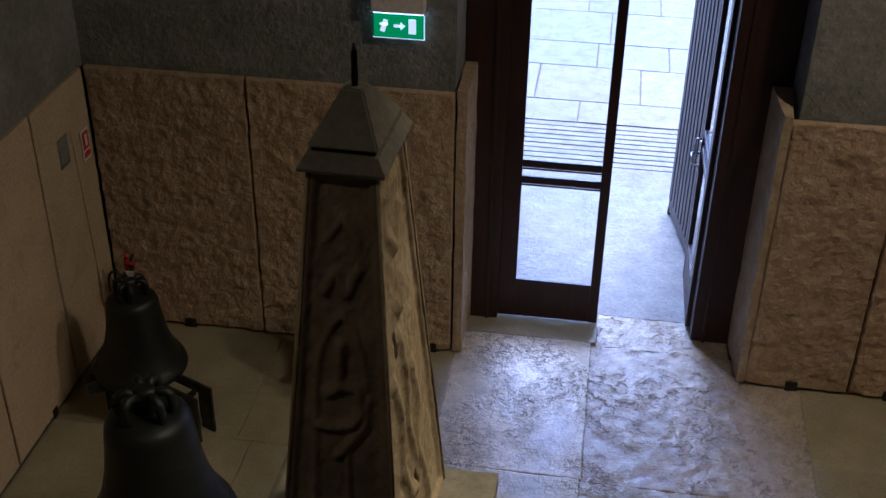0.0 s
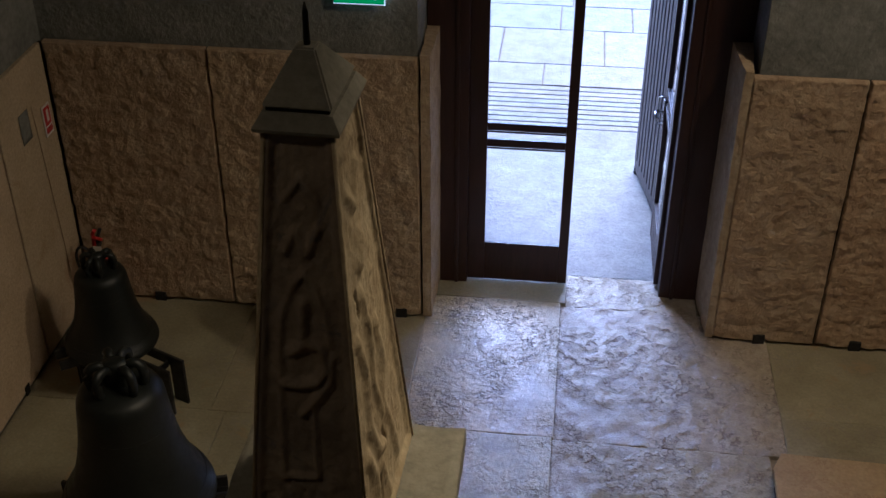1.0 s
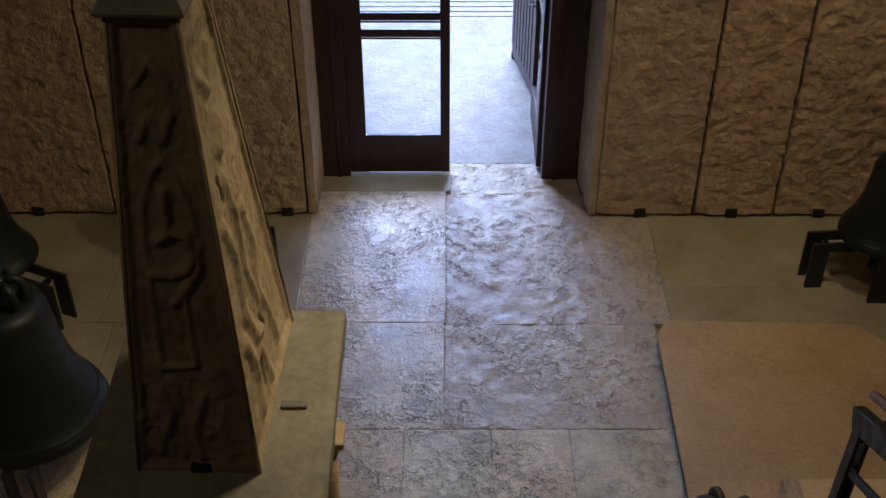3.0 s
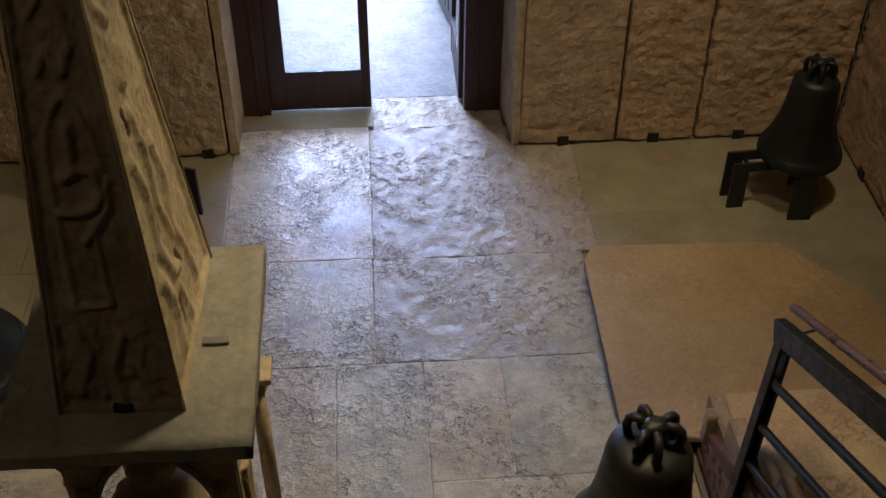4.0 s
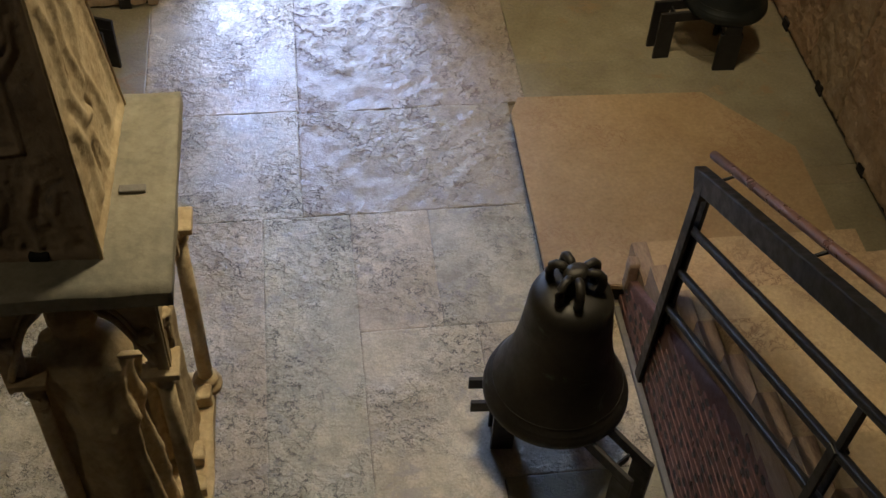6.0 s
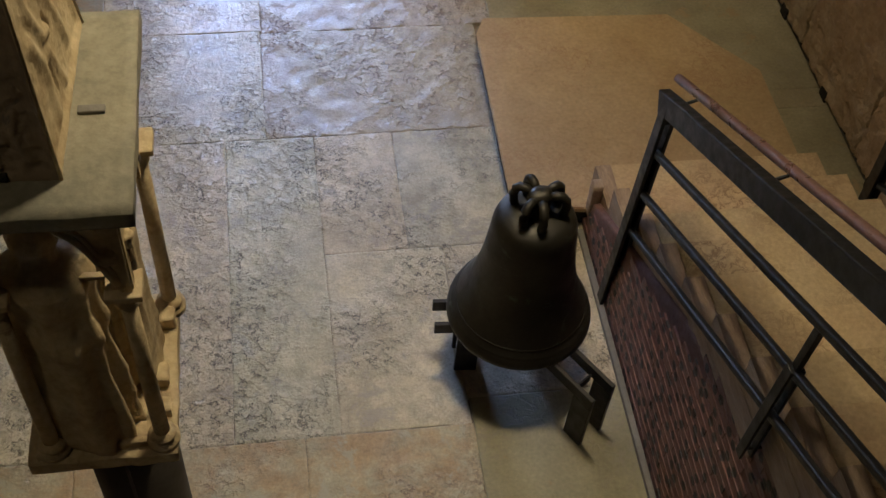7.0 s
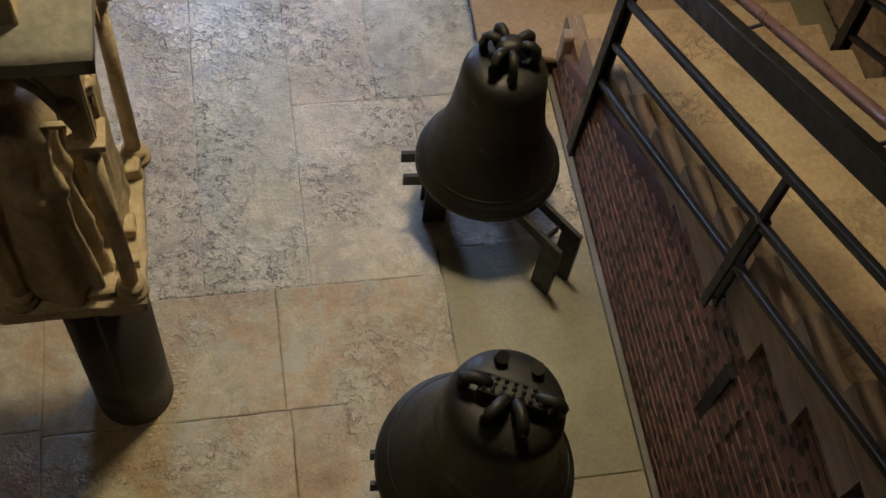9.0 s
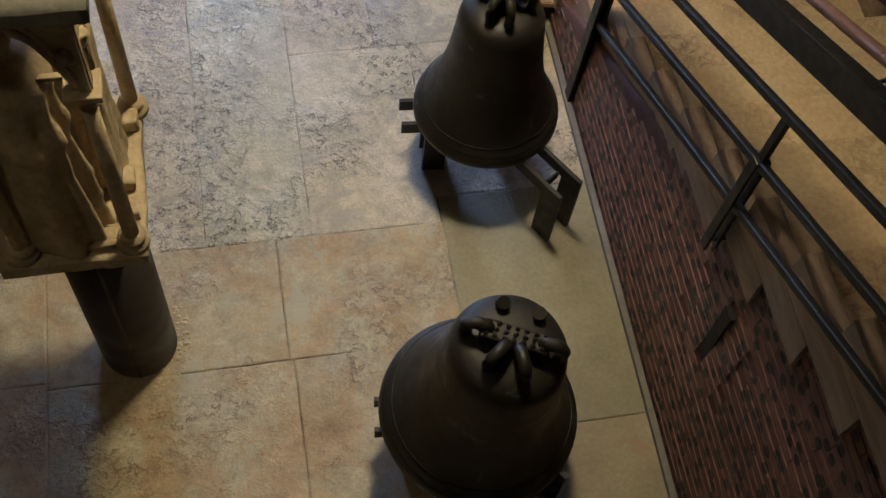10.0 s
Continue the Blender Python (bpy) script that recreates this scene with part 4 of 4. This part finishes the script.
def railing(label, x, inner, y0, length):
    """Post and sloping bars leaning a little inwards; inner: +1 or -1, the side of the wooden handrail."""
    r = thing("stair_railing", label, "railing", pose(0, 0, 0), "stair railings")
    sl = 0.53
    z = lambda yy, base: base + sl * (y0 - yy)
    lean = lambda h: x + inner * 0.045 * h / 1.39
    y1 = y0 - length
    tilt = Matrix.Translation((x, y0, 0)) @ Matrix.Shear("XY", 4, (inner * 0.045 / 1.39, 0))
    for dx in (-0.021, 0.021):
        part("post_bar", box(dx - 0.009, dx + 0.009, -0.034, 0.034, 0.0, 1.46, 0.003, tilt), M_IRON, r)
    for za, zb in ((1.34, 1.46), (0.05, 0.14)):
        part("post_spacer", box(-0.012, 0.012, -0.024, 0.024, za, zb, 0.002, tilt), M_IRON, r)
    part("post_strip", box(-0.012, 0.012, 0.02, 0.05, 0.1, 1.15, 0.002, tilt), M_IRON, r)
    bm = bmesh.new()
    xb = lean(1.39)
    add_bar(bm, (xb, y0 + 0.075, z(y0 + 0.075, 1.43)), (xb, y1, z(y1, 1.43)), 0.055, 0.105, 0.006)
    part("top_beam", bm, M_IRON, r)
    for base in (1.145, 0.875, 0.615):
        bm = bmesh.new()
        add_bar(bm, (lean(base), y0, z(y0, base)), (lean(base), y1, z(y1, base)), 0.034, 0.034, 0.010)
        part("bar", bm, M_IRON, r)
    for zf in (0.10, 0.22):
        bm = bmesh.new()
        add_tube(bm, [(x, y0 - 0.01, zf), (x + 0.10 * inner, y0 - 0.01, zf)], 0.012, 8)
        part("bracket", bm, M_IRON, r)
    yb = y0 - 1.47
    while yb > y1:
        za, zm, zt = z(yb, 0.615) - 0.30, z(yb, 0.875) + 0.03, z(yb, 1.145)
        lo, mid, hi = (lean(0.615 - 0.30), yb, za), (lean(0.875), yb, zm), (lean(1.145), yb, zt)
        for dx in (-0.021, 0.021):
            bm = bmesh.new()
            add_bar(bm, (lo[0] + dx, yb, za), (mid[0] + dx, yb, zm), 0.012, 0.046, 0.003)
            part("baluster", bm, M_IRON, r)
        bm = bmesh.new()
        add_bar(bm, mid, hi, 0.022, 0.036, 0.003)
        part("baluster", bm, M_IRON, r)
        bm = bmesh.new()
        add_tube(bm, [(lo[0], yb, za + 0.05), (lo[0] + 0.11 * inner, yb, za + 0.05)], 0.012, 8)
        part("bracket", bm, M_IRON, r)
        yb -= 1.47
    hx = xb + 0.095 * inner
    bm = bmesh.new()
    add_tube(bm, [(hx, y0 + 0.19, z(y0 + 0.19, 1.505)), (hx, y1, z(y1, 1.505))], 0.021, 16)
    hand_bar = part("handrail", bm, M_HANDRAIL, r, "reddish brown round handrail")
    yp = y0 - 0.06
    while yp > y1:
        bm = bmesh.new()
        add_tube(bm, [(xb, yp, z(yp, 1.455)), (hx - 0.02 * inner, yp, z(yp, 1.485)), (hx, yp, z(yp, 1.493))], 0.007, 8)
        part("handrail_pin", bm, M_IRON, hand_bar)
        yp -= 0.80
    return r


railing("black iron stair railing with reddish handrail beside the steps", 1.682, 1, -3.375, 4.6)
railing("black iron stair railing on the wall side of the stairs", 3.05, -1, -3.20, 4.6)

# ---- wall things ----
sign = thing("exit_sign", "lit green emergency exit sign hanging from a white box", "exit sign", pose(-1.342, 0.0, 2.348))
part("housing", box(-0.165, 0.165, -0.03, 0.055, 0.17, 0.30, 0.006), M_WHITE, sign, "white plastic lamp housing")
part("light_strip", box(-0.155, 0.155, -0.002, 0.03, 0.155, 0.169), M_TUBE, sign, "bright light strip")
sign_panel = part("panel", box(-0.155, 0.155, 0.008, 0.016, 0.0, 0.154), M_SIGN_GREEN, sign, "green lit panel")
part("border", box(-0.16, 0.16, 0.009, 0.0155, -0.006, -0.0005), M_SIGN_WHITE, sign)
part("border", box(0.1555, 0.162, 0.009, 0.0155, -0.006, 0.15), M_SIGN_WHITE, sign)
part("door_pictogram", box(0.062, 0.108, 0.004, 0.0075, 0.03, 0.125), M_SIGN_WHITE, sign_panel)
bm = bmesh.new()
add_box(bm, -0.03, 0.015, 0.004, 0.0075, 0.068, 0.086)
a = [bm.verts.new(p) for p in ((0.012, 0.004, 0.05), (0.012, 0.004, 0.104), (0.042, 0.004, 0.077))]
b = [bm.verts.new(p.co + Vector((0, 0.0035, 0))) for p in a]
bm.faces.new(a[::-1]), bm.faces.new(b)
for k in range(3):
    bm.faces.new((a[k], a[(k + 1) % 3], b[(k + 1) % 3], b[k]))
part("arrow", bm, M_SIGN_WHITE, sign_panel)
bm = bmesh.new()
add_box(bm, -0.105, -0.075, 0.004, 0.0075, 0.035, 0.115, 0, Matrix.Translation((-0.09, 0, 0.075)) @ Matrix.Rotation(radians(18), 4, "Y") @ Matrix.Translation((0.09, 0, -0.075)))
add_box(bm, -0.118, -0.064, 0.004, 0.0075, 0.078, 0.092)
part("pictogram", bm, M_SIGN_WHITE, sign_panel, "plain white block shape")

fsign = thing("fire_sign", "small red and white fire equipment sign on stone panel", "wall sign", pose(XL + 0.004, -0.135, 1.40, 0, 0, 90))
part("plate", box(-0.055, 0.055, -0.006, 0.0, 0, 0.215, 0.002), M_WHITE, fsign)
part("red_field", box(-0.042, 0.042, -0.009, -0.0065, 0.075, 0.20), M_RED, fsign)
part("pictogram", box(-0.014, 0.014, -0.0115, -0.0095, 0.10, 0.18), M_WHITE, fsign)
part("red_field", box(-0.042, 0.042, -0.009, -0.0065, 0.02, 0.06), M_RED, fsign)
patch = thing("wall_patch", "square grey filled patch in the pale stone panel", "patch", pose(XL + 0.0045, -0.435, 1.50, 0, 0, 90))
part("fill", worn_block(-0.065, 0.065, -0.003, 0.0, 0, 0.2, 4, 0.0008), M_PLASTER, patch)
pipe = thing("wall_cable", "thin cable trace running down the stone panel", "cable", pose(0, 0, 0))
bm = bmesh.new()
add_tube(bm, [(XL + 0.006, -0.31, 1.68), (XL + 0.006, -0.28, 1.2), (XL + 0.007, -0.25, 0.6), (XL + 0.006, -0.25, 0.02)], 0.004, 6)
part("wire", bm, M_DADO_SMOOTH, pipe)

ext = thing("fire_extinguisher", "red fire extinguisher with black hose standing in the corner", "extinguisher", pose(-3.22, -0.24, 0))
bm = bmesh.new()
add_lathe(bm, [(0.075, 0.0), (0.08, 0.01), (0.08, 0.43), (0.072, 0.48), (0.045, 0.52), (0.025, 0.535), (0.022, 0.56)], 32, cap=True)
part("cylinder", bm, M_RED, ext)
bm = bmesh.new()
add_box(bm, -0.016, 0.016, -0.02, 0.09, 0.56, 0.60, 0.005)
add_bar(bm, (0, 0.02, 0.61), (0, 0.13, 0.66), 0.022, 0.012, 0.002)
part("valve", bm, M_BLACK, ext)
bm = bmesh.new()
add_bar(bm, (0.02, -0.03, 0.69), (0.03, 0.05, 0.62), 0.03, 0.02, 0.004)
add_tube(bm, [(0.0, 0.0, 0.60), (0.0, 0.0, 0.70), (0.03, -0.02, 0.74)], 0.014, 8)
part("lever", bm, M_RED, ext)
part("tag", box(0.01, 0.07, -0.05, -0.045, 0.53, 0.63, 0.001), M_WHITE, ext, "white paper inspection tag")
bm = bmesh.new()
pts = [(-0.02 - 0.10 * math.sin(t), -0.04 - 0.03 * t / 3, 0.58 + 0.10 * math.sin(2 * t) * 0.6 - 0.12 * t / 3) for t in [3.4 * k / 16 for k in range(17)]]
add_tube(bm, pts, 0.010, 8)
part("hose", bm, M_BLACK, ext)

# ---- outdoor paving ----
random.seed(4)


def slab(parent, x0, x1, y0, y1, mat, amp=0.0015, step=0.06, gap=0.0022, lift=0.0, freq=7, thick=0.03):
    w, h = x1 - x0 - gap, y1 - y0 - gap
    seed = random.random() * 40
    bm = bmesh.new()
    add_sheet(bm, w, h, step, lambda u, v: amp * relief(u, v, seed, freq), thick, 0.002)
    for v in bm.verts:
        onx, ony = v.co.x < 1e-5 or v.co.x > w - 1e-5, v.co.y < 1e-5 or v.co.y > h - 1e-5
        if onx:
            v.co.x += 0.0030 * noise.noise(Vector((v.co.y * 5 + seed, x0, 1))) + 0.0030 * noise.noise(Vector((v.co.y * 31 + seed, x0, 4)))
        if ony:
            v.co.y += 0.0030 * noise.noise(Vector((v.co.x * 5 + seed, y0, 2))) + 0.0030 * noise.noise(Vector((v.co.x * 31 + seed, y0, 5)))
    ob = part("slab", bm, mat, parent)
    ob.location = (x0 + gap / 2, y0 + gap / 2, lift)
    return ob


slab(ground, -0.99, 1.12, 0.672, 2.74, M_OUT, 0.002, 0.08, lift=-0.004, thick=0.055)
for k in range(9):
    y0 = 3.13 + k * 0.102
    slab(ground, -1.9, 0.73, y0, y0 + 0.098, M_OUT, 0.001, 0.2, 0.016, lift=-0.012, thick=0.047)
slab(ground, -1.9, 1.6, 2.74, 3.125, M_OUT, 0.003, 0.1, lift=-0.012, thick=0.047)
slab(ground, 0.74, 1.9, 3.125, 4.06, M_OUT, 0.003, 0.1, lift=-0.012, thick=0.047)
yrow = 4.06
for h in (0.52, 0.94, 0.72, 1.05, 0.85, 1.0, 0.9):
    x = -3.6 + random.random() * 0.6
    while x < 3.4:
        w = 0.75 + random.random() * 0.85
        slab(ground, x, x + w, yrow, yrow + h, M_OUT, 0.003, 0.12, 0.018, lift=-0.012 + random.uniform(-0.002, 0.002), thick=0.047)
        x += w
    yrow += h
far = part("far_paving", box(-60, 60, yrow, 200, -0.0255, -0.013), M_OUT, ground)

# ---- indoor slabs ----
S, R, P, G = M_SLAB, M_SLAB_ROUGH, M_SLAB_RED, M_SLAB_PALE
for x0, x1, y0, y1, mat, amp in (
    (-0.93, 0.045, 0.30, 0.665, G, 0.001), (0.045, 0.99, 0.265, 0.665, R, 0.009),
    (-0.95, 0.01, -1.15, 0.30, S, 0.0022), (0.01, 1.45, -1.17, 0.265, R, 0.012),
    (-1.0, 0.0, -2.07, -1.15, S, 0.0015), (0.0, 1.34, -2.07, -1.17, R, 0.008),
    (-0.75, -0.23, -4.01, -2.07, S, 0.0015), (-0.23, 0.268, -4.01, -2.07, S, 0.0018), (0.268, 0.717, -2.93, -2.07, S, 0.0012), (0.717, 1.66, -2.93, -2.07, S, 0.0015),
    (0.268, 0.893, -4.01, -2.93, S, 0.0018), (0.893, 1.66, -3.87, -2.93, S, 0.0012),
    (-0.955, 0.098, -4.63, -4.01, P, 0.0012), (0.098, 0.90, -4.63, -4.01, P, 0.0012), (0.90, 1.66, -5.1, -3.87, G, 0.001), (0.90, 1.66, -6.2, -5.1, G, 0.001),
    (0.118, 0.90, -5.6, -4.63, P, 0.0015), (-0.955, 0.118, -5.6, -4.63, P, 0.0012), (-2.0, -0.955, -4.6, -4.01, P, 0.0012), (-3.43, -2.0, -4.6, -4.01, P, 0.0012), (-3.43, -0.955, -6.2, -4.6, P, 0.0012),
    (-0.955, 0.90, -6.2, -5.6, P, 0.0012), (-3.43, 1.66, -9.0, -6.2, P, 0.001),
    (-2.2, -0.95, -1.15, 0.05, G, 0.001), (-3.44, -2.2, -1.15, 0.05, G, 0.001), (-2.1, -1.0, -2.07, -1.15, G, 0.001), (-3.44, -2.1, -2.07, -1.15, G, 0.001),
    (-1.6, -0.75, -4.01, -2.07, S, 0.001), (-2.5, -1.6, -4.01, -2.07, S, 0.001), (-3.44, -2.5, -4.01, -2.07, G, 0.001),
    (1.45, 3.4, -0.80, 0.03, G, 0.001), (1.45, 3.4, -1.9, -0.80, G, 0.001), (1.34, 3.4, -2.06, -1.9, G, 0.001), (1.66, 3.4, -4.0, -2.06, G, 0.001), (1.66, 3.4, -9.0, -4.0, G, 0.001),
):
    slab(floor, x0, x1, y0, y1, mat, amp, 0.022 if amp > 0.003 else 0.045, freq=10 if amp > 0.003 else 6)

# ---- bricks of the stair's side wall: near ones singly, the rest joined ----
random.seed(11)
COURSE, BL = 0.052, 0.262
shapes = []
for k in range(6):
    bm = box(-0.001, 0.022, -BL / 2 + 0.002, BL / 2 - 0.002, 0.001, COURSE - 0.0015)
    bmesh.ops.subdivide_edges(bm, edges=[e for e in bm.edges if abs(e.verts[0].co.y - e.verts[1].co.y) > 0.1], cuts=4)
    for v in bm.verts:
        v.co.x += 0.004 * noise.noise(v.co * 30 + Vector((k * 5.0, 0, 0)))
        v.co.z += 0.0022 * noise.noise(v.co * 22 + Vector((0, k * 5.0, 0)))
    me = bpy.data.meshes.new("brick")
    bm.to_mesh(me)
    bm.free()
    me.materials.append(M_HEWN_RED)
    shapes.append(me)
SOCKET_Y, SOCKET_Z0, SOCKET_Z1 = -5.10, 0.62, 1.02
rest = bmesh.new()
count = 0
for c in range(34):
    zc = 0.012 + c * COURSE
    yb = -2.95 - (c % 2) * BL / 2 - random.uniform(0, 0.06)
    while yb > -8.4:
        room = Z0 + RISE * ((Y1 - (yb + BL / 2)) / GOING) - 0.03
        if zc + COURSE < room and not (abs(yb - SOCKET_Y) < BL * 0.62 and SOCKET_Z0 - COURSE < zc < SOCKET_Z1):
            if count < 300 and yb > -6.1 and zc < 1.5:
                b = new("brick", random.choice(shapes))
                b.parent = side_wall
                b.location = (FACE(zc) - 0.004 + random.uniform(-0.0012, 0.0012), yb, zc)
                count += 1
            else:
                add_box(rest, FACE(zc) - 0.007, FACE(zc) + 0.01, yb - BL / 2 + 0.006, yb + BL / 2 - 0.006, zc + 0.003, zc + COURSE - 0.004)
        yb -= BL
tagged(part("brickwork", rest, M_HEWN_RED, side_wall), kind="stuff")
# half bricks either side of the upright socket
for c in range(34):
    zc = 0.012 + c * COURSE
    if SOCKET_Z0 - COURSE < zc < SOCKET_Z1:
        for a, b2 in ((SOCKET_Y + 0.032, SOCKET_Y + 0.17), (SOCKET_Y - 0.17, SOCKET_Y - 0.032)):
            part("brick", box(FACE(zc) - 0.007, FACE(zc) + 0.01, a, b2, zc + 0.003, zc + COURSE - 0.004), M_HEWN_RED, side_wall)
# shallow block whose near-black colour stands for the socket's inner shade
part("socket", box(FACE(SOCKET_Z0) - 0.002, FACE(SOCKET_Z1) - 0.0005, SOCKET_Y - 0.031, SOCKET_Y + 0.031, SOCKET_Z0, SOCKET_Z1), M_GAP_SHADE, side_wall, "upright socket coloured near-black for its shade")

# crumbled mortar at the pillar's foot
random.seed(21)
bm = bmesh.new()
for k in range(70):
    a, d = random.uniform(-1.5, 1.2), random.uniform(0.165, 0.24)
    r = random.uniform(0.003, 0.012)
    bmesh.ops.create_icosphere(bm, subdivisions=1, radius=r, matrix=Matrix.Translation((PX + d * math.cos(a), PY + d * math.sin(a), r * 0.3)) @ Matrix.Diagonal((1.4, 1.0, 0.5, 1)))
tagged(part("mortar_crumbs", bm, M_CARVED), "pale crumbs of mortar round the pillar's foot", "crumbs", kind="stuff")
